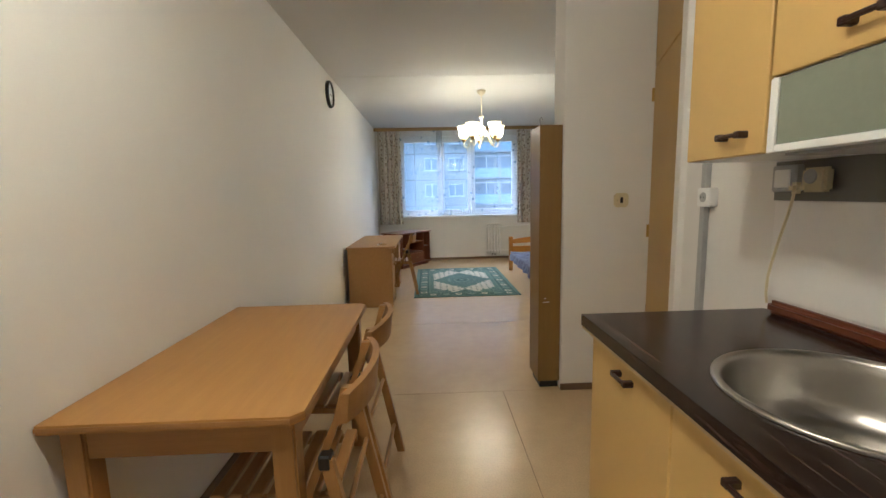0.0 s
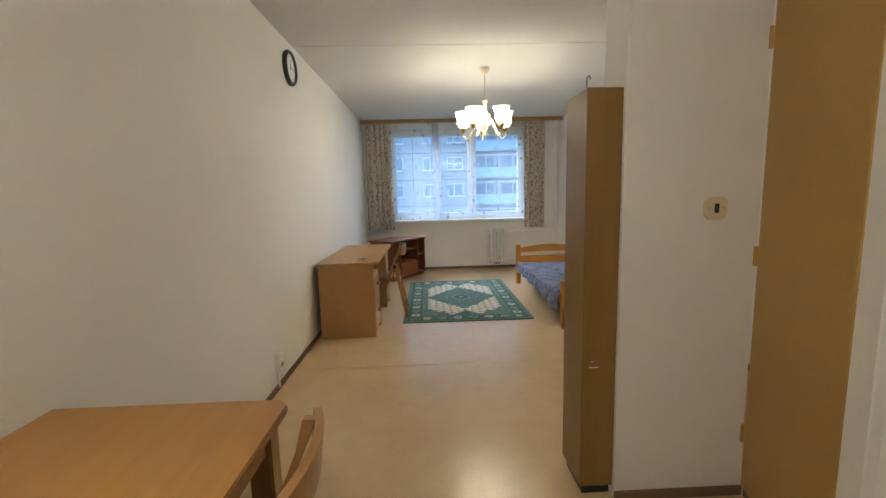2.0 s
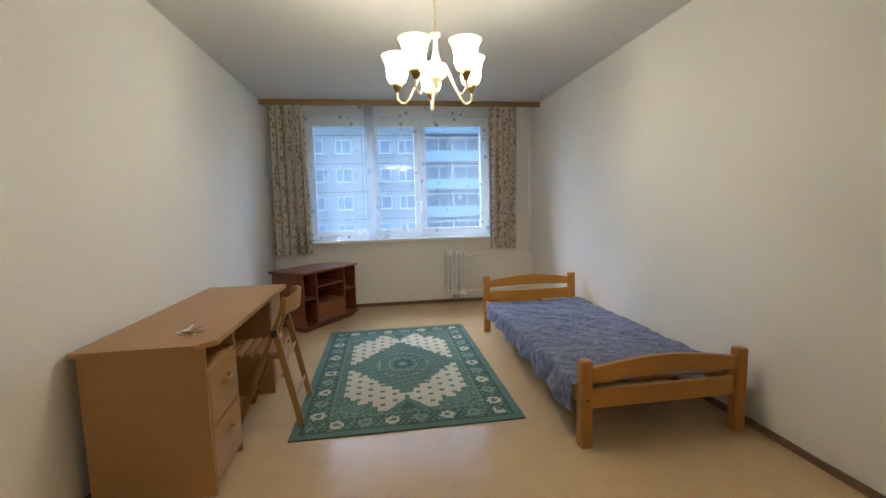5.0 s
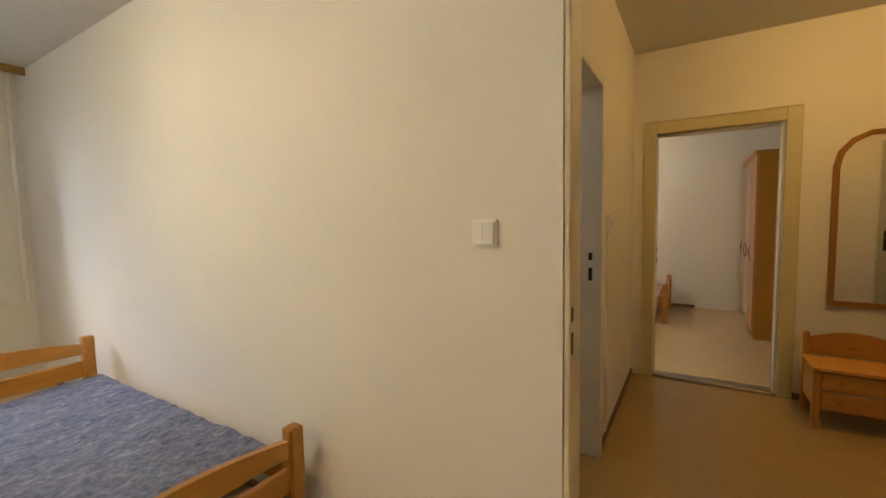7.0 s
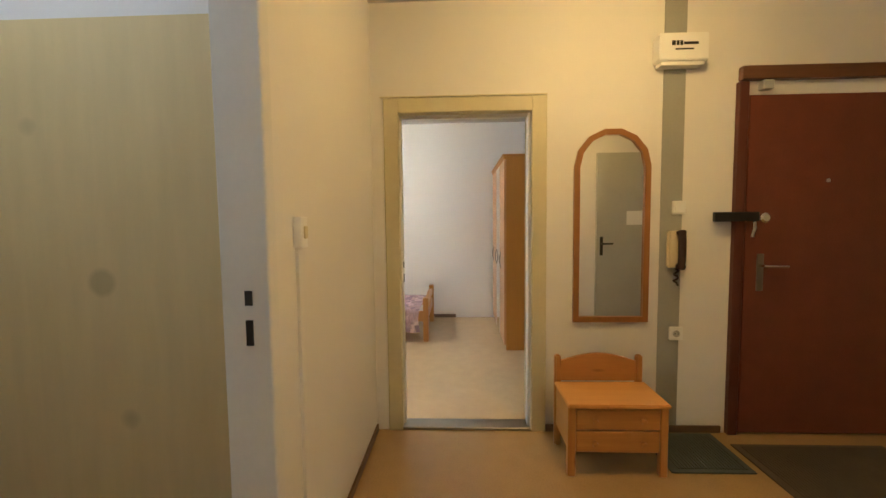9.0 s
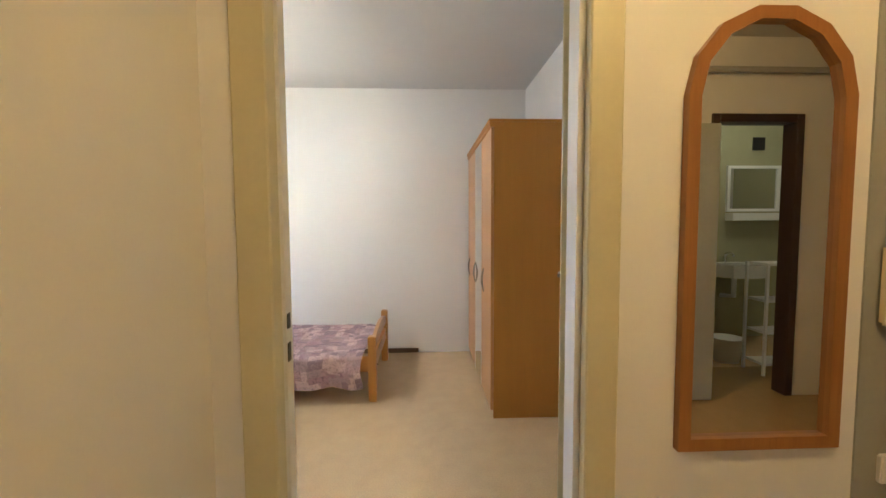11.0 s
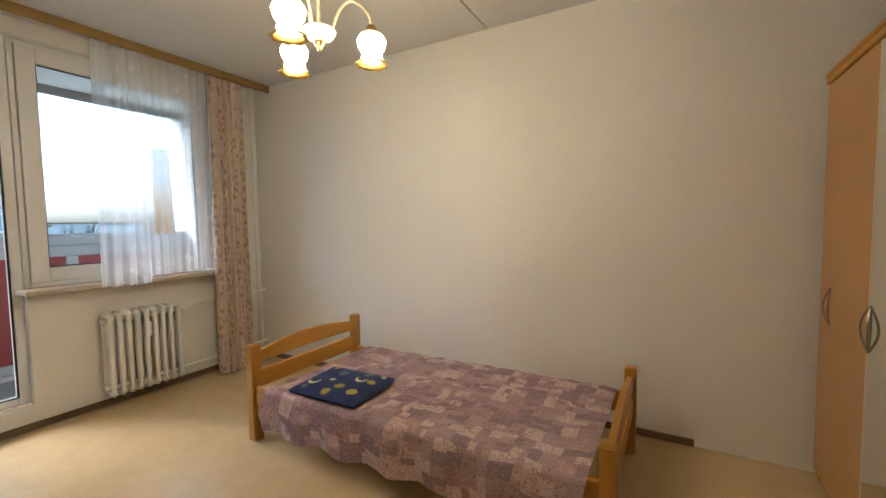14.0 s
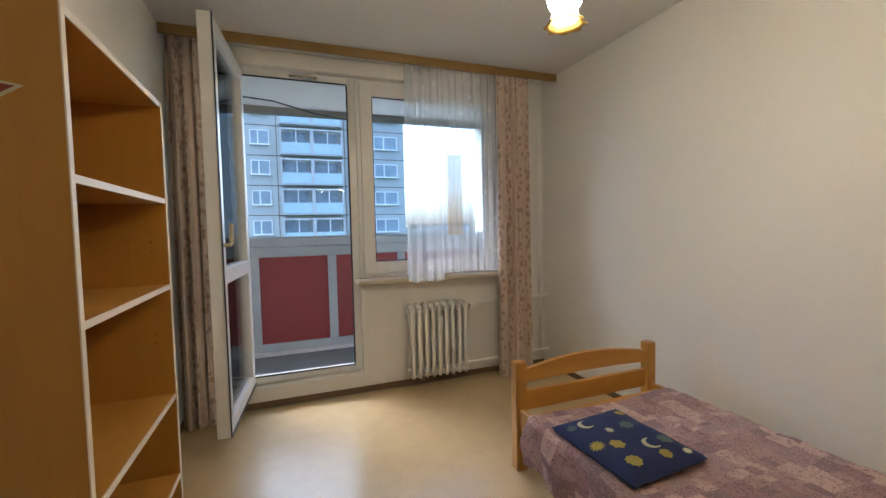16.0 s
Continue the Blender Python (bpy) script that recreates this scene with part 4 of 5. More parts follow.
bed((1.54, 5.015, 0), 0.985, 2.145, BLUEQ, "honey pine single bed beside the white wall", (0.075, 1.93), (0.6, 0.16, "crumpled blue streaked bedspread on the bed", -0.06, 0.006), "pine beds", 1)
bed((7.01, 3.885, 0), 0.965, 2.05, MAUVEQ, "honey pine single bed beside the white wall", (0.10, 1.88), (0.6, 0.22, "mauve patchwork print bedspread on the bed", 0.0, 0.008), "pine beds", 4)

# navy cushion with moon and sun prints
cu = thing("cushion", (7.035, 5.115, 0.355), 0, "flat navy cushion printed with moons and suns", "cushion")


def cushion_top(u, v):
    e = min(u, 1 - u, v, 1 - v)
    return (0.40 * u - 0.01 * v + 0.01 * n3(v * 4, 2), 0.03 * u + 0.48 * v + 0.012 * n3(u * 4, 7), 0.012 + 0.028 * min(1, max(0, e) * 6) ** 0.5 + 0.006 * n3(u * 4, v * 4, 3))


cb = sheet(26, 30, cushion_top)
part("cover", cb, NAVY, cu, smooth=True)
part("underside", prism([(0.0, 0.01), (0.39, 0.04), (0.38, 0.50), (-0.005, 0.47)], 0.012, "z"), NAVY, cu)


def on_cushion(u, v):
    p = cushion_top(u, v)
    return (p[0], p[1], p[2] + 0.003)


def print_patch(cx, cy, shape, mat_):
    bm = bmesh.new()
    vs = [bm.verts.new(on_cushion(cx + a, cy + b)) for a, b in shape]
    bm.faces.new(vs)
    part("print", bm, mat_, cu)


def star(r1, r2, n):
    return [((r1 if i % 2 else r2) * math.cos(math.pi * i / n), (r1 if i % 2 else r2) * 0.8 * math.sin(math.pi * i / n)) for i in range(2 * n)]


def moon(r):
    out = [(r * math.cos(a), r * 0.8 * math.sin(a)) for a in [math.radians(q) for q in range(60, 301, 24)]]
    inn = [(0.3 * r + 0.75 * r * math.cos(a), 0.65 * r * math.sin(a)) for a in [math.radians(q) for q in range(285, 74, -24)]]
    return out + inn


print_patch(0.30, 0.80, moon(0.10), PALEP)
print_patch(0.62, 0.30, moon(0.10), PALEP)
print_patch(0.22, 0.18, star(0.09, 0.075, 9), GOLD)
print_patch(0.10, 0.48, star(0.085, 0.05, 12), GOLD)
print_patch(0.30, 0.42, star(0.09, 0.07, 6), GOLD)
print_patch(0.70, 0.62, star(0.09, 0.07, 7), GREENP)
print_patch(0.82, 0.30, star(0.09, 0.08, 6), GREENP)
print_patch(0.60, 0.14, star(0.07, 0.06, 6), GOLD)
print_patch(0.45, 0.62, star(0.06, 0.03, 8), PALEP)
print_patch(0.86, 0.84, star(0.07, 0.05, 8), GOLD)
print_patch(0.12, 0.82, star(0.06, 0.05, 7), GREENP)
print_patch(0.85, 0.10, star(0.05, 0.03, 8), PALEP)


# ---- rug ----
def rug(x0, x1, y0, y1):
    root = thing("rug", (x0, y0, 0), 0, "green oriental rug with a cream stepped medallion", "rug")
    nx, ny = 84, 124
    bm = bmesh.new()
    W, L = x1 - x0, y1 - y0
    g = [[bm.verts.new((W * i / nx, L * j / ny, 0.009 + 0.0012 * n3(i * 0.4, j * 0.4))) for j in range(ny + 1)] for i in range(nx + 1)]

    def tone(i, j):
        x, y = W * (i + 0.5) / nx, L * (j + 0.5) / ny
        ex, ey = min(x, W - x), min(y, L - y)
        e = min(ex, ey)
        if e < 0.055:
            return 1
        if e < 0.07:
            return 0
        if e < 0.19:
            along = y if ex < ey else x
            k, d = int(along / 0.17), math.hypot(along % 0.17 - 0.085, e - 0.13)
            if 0.022 < d < 0.045:
                return 3 if k % 2 else 2
            if d <= 0.022:
                return 1
            return 2 if (i * 5 + j * 3) % 11 == 0 else 1 if (i * 3 + j * 5) % 7 < 3 else 0
        if e < 0.222:
            return (2 if (i + j) % 3 == 0 else 1) if 0.2 < e < 0.212 else 0 if (i + j) % 4 else 1
        dx, dy = abs(x - W / 2), abs(y - L / 2)
        sx, sy = math.floor(dx / 0.048) * 0.048, math.floor(dy / 0.06) * 0.06
        if sx / 0.385 + sy / 0.53 < 1.0:
            r_ = math.hypot(dx, dy * 0.8)
            if r_ < 0.03 or (0.10 < r_ < 0.125 and (i + j) % 3) or (0.19 < r_ < 0.21 and (i * j) % 3 == 0):
                return 2
            if 0.045 < r_ < 0.075 or (i * 7 + j * 5) % 13 < 2:
                return 0
            return 1
        if sx < 0.43 and sy < 0.78 and (sx - 0.10) / 0.37 + (sy - 0.44) / 0.35 < 1.0:
            if dy > 0.62 and dx < (dy - 0.61) * 0.8:
                return 0 if dx < (dy - 0.66) * 0.5 else 1
            return 1 if (i % 5 in (1, 2) and (j + 3 * (i // 5 % 2)) % 6 in (1, 2)) else 3
        d = math.hypot(dx - 0.37, dy - 0.70)
        if d < 0.075:
            return 2 if (i + j) % 2 else 0
        return 0 if (i * 5 + j * 3) % 17 < 2 else 2 if (i * 3 + j * 7) % 23 == 0 else 1
    for i in range(nx):
        for j in range(ny):
            bm.faces.new((g[i][j], g[i + 1][j], g[i + 1][j + 1], g[i][j + 1])).material_index = tone(i, j)
    part("tufted_top", bm, TUFT, root)
    part("backing", boxes((0, W, 0, L, 0.001, 0.007)), TUFT[0], root)


rug(-0.035, 1.364, 5.38, 7.435)


# ---- chairs ----
def folding_chair(at, turn, label, group):
    """Folding beech chair; it faces +y, its middle at the origin."""
    root = thing("folding_chair", at, turn, label, "chair", group)
    for s in (-1, 1):
        x = s * 0.208
        part("back_leg", prism([(-0.282, 0), (-0.245, 0), (-0.128, 0.585), (-0.145, 0.602), (-0.162, 0.59)], 0.024, "x", x - 0.012), CHAIRW, root)
        x2 = s * 0.178
        part("front_leg", prism([(0.095, 0), (0.135, 0), (-0.165, 0.70), (-0.19, 0.79), (-0.222, 0.79)], 0.024, "x", x2 - 0.012), CHAIRW, root)
    part("stretcher", tube([(-0.208, -0.233, 0.15), (0.208, -0.233, 0.15)], 0.009), CHAIRW, root)
    part("stretcher", tube([(-0.208, -0.186, 0.395), (0.208, -0.186, 0.395)], 0.009), CHAIRW, root)
    part("stretcher", tube([(-0.178, 0.072, 0.12), (0.178, 0.072, 0.12)], 0.009), CHAIRW, root)
    for s in (-1, 1):
        part("seat_rail", box(s * 0.15 - 0.011, s * 0.15 + 0.011, -0.16, 0.22, 0.415, 0.442, 0.003), CHAIRW, root)
    for i in range(7):
        y = -0.16 + 0.056 * i
        part("seat_slat", box(-0.164, 0.164, y, y + 0.042, 0.442, 0.458, 0.004), BEECHX, root)
    bm = bmesh.new()
    n = 12
    rows = []
    for i in range(n + 1):
        a = -1 + 2 * i / n
        x, y = 0.228 * a, -0.205 - 0.05 * (1 - a * a)
        hgt = 0.042 + 0.012 * (1 - a * a)
        rows.append([bm.verts.new((x, y + dy - 0.12 * dz, 0.748 + dz)) for dy, dz in ((-0.011, -hgt), (0.011, -hgt), (0.011, hgt), (-0.011, hgt))])
    for r0, r1 in zip(rows, rows[1:]):
        for k in range(4):
            bm.faces.new((r0[k], r0[(k + 1) % 4], r1[(k + 1) % 4], r1[k]))
    bm.faces.new(rows[0])
    bm.faces.new(rows[-1][::-1])
    part("backrest", bm, BEECHX, root, smooth=False)
    for s in (-1, 1):
        part("hinge_clip", box(s * 0.2 - 0.0225, s * 0.2 + 0.0225, -0.158, -0.122, 0.56, 0.606, 0.006), BLACK, root, "black plastic clip")
    return root


CH = "folding beech chair pushed in at the table"
ch = folding_chair((-0.255, 1.47, 0), 90, CH, "folding chairs")
copy_thing(ch, pose(-0.255, 1.985, 0, 0, 0, 88))
c3 = copy_thing(ch, pose(-0.262, 5.755, 0, 0, 0, 93))
tagged(c3, "folding beech chair pushed in at the desk")

# ---- table ----
tb = thing("dining_table", (-0.824, 1.195, 0), 0, "light beech dining table against the wall", "table")
TW, TL = 0.674, 1.125
part("tabletop", prism([(0, 0), (TW - 0.03, 0), (TW, 0.03), (TW, TL - 0.03), (TW - 0.03, TL), (0, TL)], 0.026, "z", 0.732), BEECH, tb)
part("edge_band", prism([(-0.002, -0.002), (TW - 0.03, -0.002), (TW + 0.002, 0.03), (TW + 0.002, TL - 0.03), (TW - 0.03, TL + 0.002), (-0.002, TL + 0.002)], 0.012, "z", 0.739), BEECHX, tb)
for a, b, c, d in ((0.06, TW - 0.06, 0.035, 0.057), (0.06, TW - 0.06, TL - 0.057, TL - 0.035), (0.045, 0.067, 0.06, TL - 0.06), (TW - 0.067, TW - 0.045, 0.06, TL - 0.06)):
    part("apron", box(a, b, c, d, 0.640, 0.731, 0.002), BEECHX, tb)
for x in (0.03, TW - 0.095):
    for y in (0.025, TL - 0.09):
        part("leg", box(x, x + 0.065, y, y + 0.065, 0, 0.731, 0.006, 2), CHAIRW, tb)

# ---- desk ----
dk = thing("desk", (-0.79, 4.96, 0), 0, "light veneer writing desk with drawers along the wall", "desk")
part("desktop", prism([(0, 0), (0.50, 0), (0.57, 0.07), (0.57, 1.42), (0.54, 1.46), (0, 1.46)], 0.022, "z", 0.706), DESKW, dk)
part("side_panel", box(0.01, 0.525, 0.03, 0.048, 0, 0.705), DESKW, dk)
part("side_panel", box(0.01, 0.525, 0.385, 0.403, 0, 0.705), DESKW, dk)
part("side_panel", box(0.01, 0.525, 1.38, 1.40, 0, 0.705), DESKW, dk)
part("side_panel", box(0.01, 0.525, 1.10, 1.118, 0, 0.705), DESKW, dk)
part("back_panel", box(0.012, 0.028, 0.05, 1.379, 0.25, 0.70), DESKW, dk)
part("drawer_shelf", box(0.03, 0.52, 0.049, 0.384, 0.585, 0.60), DESKW, dk)
for z0, z1 in ((0.05, 0.315), (0.322, 0.582)):
    dr = part("drawer", box(0.505, 0.528, 0.051, 0.382, z0, z1, 0.003), DESKW, dk)
    z = (z0 + z1) / 2 + 0.04
    part("handle", tube([(0.53, 0.17, z), (0.552, 0.18, z), (0.555, 0.215, z), (0.552, 0.25, z), (0.53, 0.26, z)], 0.008), BEECHX, dr)
part("cupboard_door", box(0.505, 0.528, 1.122, 1.376, 0.05, 0.69, 0.003), DESKW, dk)
part("plinth", box(0.06, 0.49, 0.05, 0.38, 0, 0.05), DESKW, dk)
ky = thing("key_bunch", (-0.40, 5.17, 0.7285), 20, "small bunch of keys lying on the desk", "keys")
for i in range(5):
    k = part("key", prism([(0, -0.004), (0.05, -0.003), (0.05, 0.003), (0.0, 0.004), (-0.01, 0.011), (-0.022, 0.008), (-0.026, 0), (-0.022, -0.008), (-0.01, -0.011)], 0.003, "z", 0.0035 * i), BRASS if i % 2 else CHROME, ky)
    k.matrix_basis = pose(0, 0, 0, 0, 0, -70 + 37 * i) @ Matrix.Diagonal((1.5, 1.5, 1.3, 1))
part("ring", add_tube(bmesh.new(), [(0.012 * math.cos(a * 0.52) - 0.02, 0.012 * math.sin(a * 0.52), 0.019) for a in range(12)], 0.0016, 6, closed=True), CHROME, ky)
part("tag", box(-0.05, -0.02, -0.012, 0.012, 0.0, 0.012, 0.003), WHITEP, ky)

# ---- corner television cabinet ----
tv = thing("television_cabinet", (-0.305, 7.475, 0), 54.2, "dark cherry television cabinet with open shelves", "cabinet")
W0, D0 = 0.84, 0.47
part("top", prism([(-0.02, -0.02), (W0 + 0.02, -0.02), (W0 + 0.02, D0 * 0.6), (W0 * 0.72, D0 + 0.02), (-0.02, D0 + 0.02)], 0.022, "z", 0.618), MAHOG, tv)
part("plinth", box(0.03, W0 - 0.03, 0.02, D0 * 0.55, 0.0, 0.045), MAHOG, tv)
part("base", prism([(-0.01, -0.01), (W0 + 0.01, -0.01), (W0 + 0.01, D0 * 0.6), (W0 * 0.72, D0), (-0.01, D0)], 0.02, "z", 0.045), MAHOG, tv)
for x, d in ((0, D0), (0.19, D0), (W0 - 0.208, D0), (W0 - 0.018, D0 * 0.58)):
    part("upright", box(x, x + 0.018, 0.0, d - 0.01, 0.066, 0.617), MAHOG, tv)
part("back_panel", box(0.02, W0 * 0.72, D0 - 0.012, D0 - 0.002, 0.066, 0.617), MAHOG, tv)
part("shelf", box(0.019, 0.189, 0.01, D0 - 0.02, 0.34, 0.356), MAHOG, tv)
part("shelf", box(0.209, W0 - 0.209, 0.01, D0 - 0.02, 0.45, 0.466), MAHOG, tv)
part("shelf", box(0.209, W0 - 0.209, 0.01, D0 - 0.02, 0.255, 0.271), MAHOG, tv)
part("shelf", box(W0 - 0.189, W0 - 0.019, 0.01, D0 * 0.5, 0.34, 0.356), MAHOG, tv)
dr = part("drawer", box(0.211, W0 - 0.211, -0.002, 0.016, 0.07, 0.252, 0.003), wood("cherry_drawer", (0.27, 0.10, 0.035), (0.17, 0.055, 0.02), "x", 0.35), tv)
part("knob", lathe([(0.0, 0), (0.012, 0.004), (0.014, 0.01), (0.0, 0.014)], 12, (W0 / 2, -0.012, 0.16)), BRASS, dr)


# ---- wall clock ----
ck = thing("wall_clock", (-0.83, 4.70, 2.385), 0, "round wall clock with a black rim", "clock")
ck.matrix_basis = pose(-0.829, 4.70, 2.385, 0, 90, 0)
part("rim", lathe([(0.105, 0), (0.135, 0), (0.138, 0.02), (0.128, 0.036), (0.112, 0.03), (0.108, 0.02)], 40), BLACK, ck, smooth=True)
part("dial", lathe([(0, 0.018), (0.111, 0.018), (0.111, 0.0), (0, 0.0)], 40), WHITEP, ck)
for a in range(12):
    q = math.radians(30 * a)
    bm = boxes((0.082, 0.1, -0.003, 0.003, 0.0182, 0.0195))
    bmesh.ops.rotate(bm, verts=bm.verts, cent=(0, 0, 0), matrix=Matrix.Rotation(q, 3, "Z"))
    part("hour_mark", bm, BLACK, ck)
part("clock_hand", boxes((-0.06, 0.01, -0.004, 0.004, 0.0195, 0.021)), BLACK, ck)
part("clock_hand", boxes((-0.003, 0.003, -0.01, 0.085, 0.0212, 0.0225)), BLACK, ck)


# ---- chandelier of the living room ----
def swept(points, n=14):
    """Smooth curve through points."""
    P = [Vector(p) for p in points]
    out = []
    for i in range(len(P) - 1):
        a, b, c, d = P[max(0, i - 1)], P[i], P[i + 1], P[min(len(P) - 1, i + 2)]
        for k in range(n):
            u = k / n
            out.append(0.5 * ((2 * b) + (c - a) * u + (2 * a - 5 * b + 4 * c - d) * u * u + (3 * b - a - 3 * c + d) * u ** 3))
    return out + [P[-1]]


cl = thing("chandelier", (0.88, 5.50, 1.965), 0, "cream five-arm chandelier with lit tulip shades", "ceiling lamp")
part("canopy", lathe([(0, 0.57), (0.02, 0.57), (0.05, 0.60), (0.055, 0.63), (0, 0.63)], 24), CREAMM, cl, smooth=True)
part("rod", tube([(0, 0, 0.30), (0, 0, 0.60)], 0.006), CREAMM, cl)
part("column", lathe([(0, 0.32), (0.03, 0.32), (0.03, 0.30), (0.012, 0.285), (0.014, 0.22), (0.03, 0.16), (0.03, 0.14), (0.018, 0.12), (0.055, 0.10), (0.06, 0.085), (0.03, 0.055), (0.018, 0.05), (0.016, 0.02), (0.006, 0.01), (0.004, -0.02), (0, -0.03)], 24), CREAMM, cl, smooth=True)
for i in range(5):
    a = math.radians(72 * i + 18)
    d = Vector((math.cos(a), math.sin(a), 0))
    arm = part("arm", tube(swept([d * 0.02 + Vector((0, 0, 0.10)), d * 0.07 + Vector((0, 0, 0.13)), d * 0.13 + Vector((0, 0, 0.02)), d * 0.185 + Vector((0, 0, -0.055)), d * 0.23 + Vector((0, 0, -0.03)), d * 0.23 + Vector((0, 0, 0.02))], 6), 0.007, 8), CREAMM, cl, smooth=True)
    o = d * 0.23 + Vector((0, 0, -0.05))
    part("cup", lathe([(0, 0.055), (0.012, 0.06), (0.028, 0.09), (0.03, 0.10), (0, 0.10)], 16, o), BRASS, arm, smooth=True)
    part("shade", lathe([(0.028, 0.10), (0.05, 0.115), (0.06, 0.15), (0.06, 0.195), (0.07, 0.235), (0.088, 0.262)], 24, o), TULIP, arm, "glowing frosted tulip glass", smooth=True)
    part("shade_mouth", lathe([(0.088, 0.262), (0.084, 0.264), (0.068, 0.24), (0.05, 0.20), (0, 0.19)], 24, o), TULIP_IN, arm, smooth=True)

# ---- flower lamp of the bedroom ----
fl = thing("chandelier", (6.81, 5.05, 2.06), 0, "three-arm lamp with lit flower glass shades", "ceiling lamp")
part("canopy", lathe([(0, 0.49), (0.03, 0.49), (0.055, 0.52), (0.055, 0.539), (0, 0.539)], 20), CREAMM, fl, smooth=True)
part("rod", tube([(0, 0, 0.02), (0, 0, 0.52)], 0.008), CREAMM, fl)
part("bowl", lathe([(0, 0.075), (0.02, 0.07), (0.065, 0.055), (0.07, 0.045), (0.055, 0.02), (0.025, 0.005), (0, 0.005)], 24), CREAMM, fl, smooth=True)
part("finial", lathe([(0, 0.01), (0.02, 0.005), (0.02, -0.01), (0.01, -0.02), (0.012, -0.03), (0, -0.04)], 16), BRASS, fl, smooth=True)
for i in range(3):
    a = math.radians(120 * i - 44)
    d = Vector((math.cos(a), math.sin(a), 0))
    arm = part("arm", tube(swept([d * 0.05 + Vector((0, 0, 0.05)), d * 0.09 + Vector((0, 0, 0.15)), d * 0.15 + Vector((0, 0, 0.19)), d * 0.21 + Vector((0, 0, 0.14)), d * 0.22 + Vector((0, 0, 0.09))], 6), 0.006, 8), CREAMM, fl, smooth=True)
    o = d * 0.22
    part("cup", lathe([(0, 0.10), (0.02, 0.095), (0.024, 0.08), (0.03, 0.065), (0, 0.065)], 16, o), BRASS, arm, smooth=True)
    part("shade", lathe([(0.02, 0.07), (0.05, 0.055), (0.062, 0.03), (0.055, 0.0), (0.04, -0.02), (0.046, -0.04), (0.05, -0.055), (0.044, -0.055), (0.03, -0.02), (0, 0.0)], 24, o), BLOOM, arm, "glowing opal flower glass", smooth=True)
    part("rim", lathe([(0.046, -0.05), (0.055, -0.06), (0.07, -0.072), (0.066, -0.074), (0.05, -0.062), (0.044, -0.05)], 48, o, 1.0, lambda i_, q: 1 + 0.09 * math.sin(8 * q) * (i_ in (2, 3))), AMBER, arm, "wavy amber glass rim", smooth=True)

# ceiling lamps of hall and kitchen; bathroom and store room ones are added, unseen
for nm, x, y, m, lab in (("ceiling_lamp", 4.1, 2.75, GLOBE, "round glass hall ceiling lamp, lit"), ("ceiling_lamp", -0.15, 0.7, GLOBEK, "round glass kitchen ceiling lamp, lit"), ("ceiling_lamp", 2.5, 0.3, BATH_FILL, "unseen bathroom ceiling lamp added as fill"), ("ceiling_lamp", 3.3, 5.0, STORE_FILL, "unseen fill lamp added in the store room")):
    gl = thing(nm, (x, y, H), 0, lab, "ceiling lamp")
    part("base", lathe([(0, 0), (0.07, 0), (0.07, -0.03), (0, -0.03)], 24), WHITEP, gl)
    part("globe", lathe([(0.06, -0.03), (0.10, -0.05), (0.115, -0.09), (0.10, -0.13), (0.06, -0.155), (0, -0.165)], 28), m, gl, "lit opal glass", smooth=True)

# ---- wardrobe of the bedroom ----
wd = thing("wardrobe", (6.72, 2.58, 0), 0, "alder wardrobe with a narrow mirror door", "wardrobe")
WL, WD, WH = 1.38, 0.50, 1.94
part("side_panel", box(0, 0.018, 0, WD, 0, WH), ALDER, wd)
part("side_panel", box(WL - 0.018, WL, 0, WD, 0, WH), ALDER, wd)
part("back_panel", box(0.018, WL - 0.018, 0.002, 0.008, 0.05, WH), ALDER, wd)
part("bottom_panel", box(0.018, WL - 0.018, 0.01, WD - 0.02, 0.05, 0.068), ALDER, wd)
part("plinth", box(0.018, WL - 0.018, WD - 0.04, WD - 0.022, 0, 0.05), ALDER, wd)
part("cornice", boxes((-0.012, WL, -0.0, WD + 0.035, WH, WH + 0.018), (-0.006, WL, WD - 0.01, WD + 0.028, WH - 0.03, WH), bevel=0.003), ALDER, wd)
for a, b, mirror in ((0.004, 0.425, False), (0.429, 0.80, True), (0.804, WL - 0.004, False)):
    d = part("door", box(a, b, WD + 0.001, WD + 0.019, 0.055, WH - 0.033, 0.002), ALDERD, wd)
    if mirror:
        part("mirror", box(a + 0.006, b - 0.006, WD + 0.0195, WD + 0.0235, 0.065, WH - 0.045), MIRROR, d, "tall mirror")
        part("mirror_edge", boxes((a, a + 0.006, WD + 0.0195, WD + 0.025, 0.06, WH - 0.04), (b - 0.006, b, WD + 0.0195, WD + 0.025, 0.06, WH - 0.04)), EDGE, d)
    hx = b - 0.10 if a < 0.1 else b - 0.01 if mirror else b - 0.14
    y = WD + 0.024 if mirror else WD + 0.02
    for s in (-1, 1):
        part("handle", tube([(hx + s * 0.034 * math.sin(math.pi * k / 10), y + 0.014 * math.sin(math.pi * k / 10), 0.80 + 0.17 * k / 10) for k in range(11)], 0.004, 6), DARKMETAL, d)

bp = thing("spare_board", (6.705, 2.547, 0), 0, "dark red-brown board stored behind the wardrobe", "board")
part("panel", box(0, 0.75, 0, 0.022, 0.001, 0.86, 0.003), MAHOG, bp)

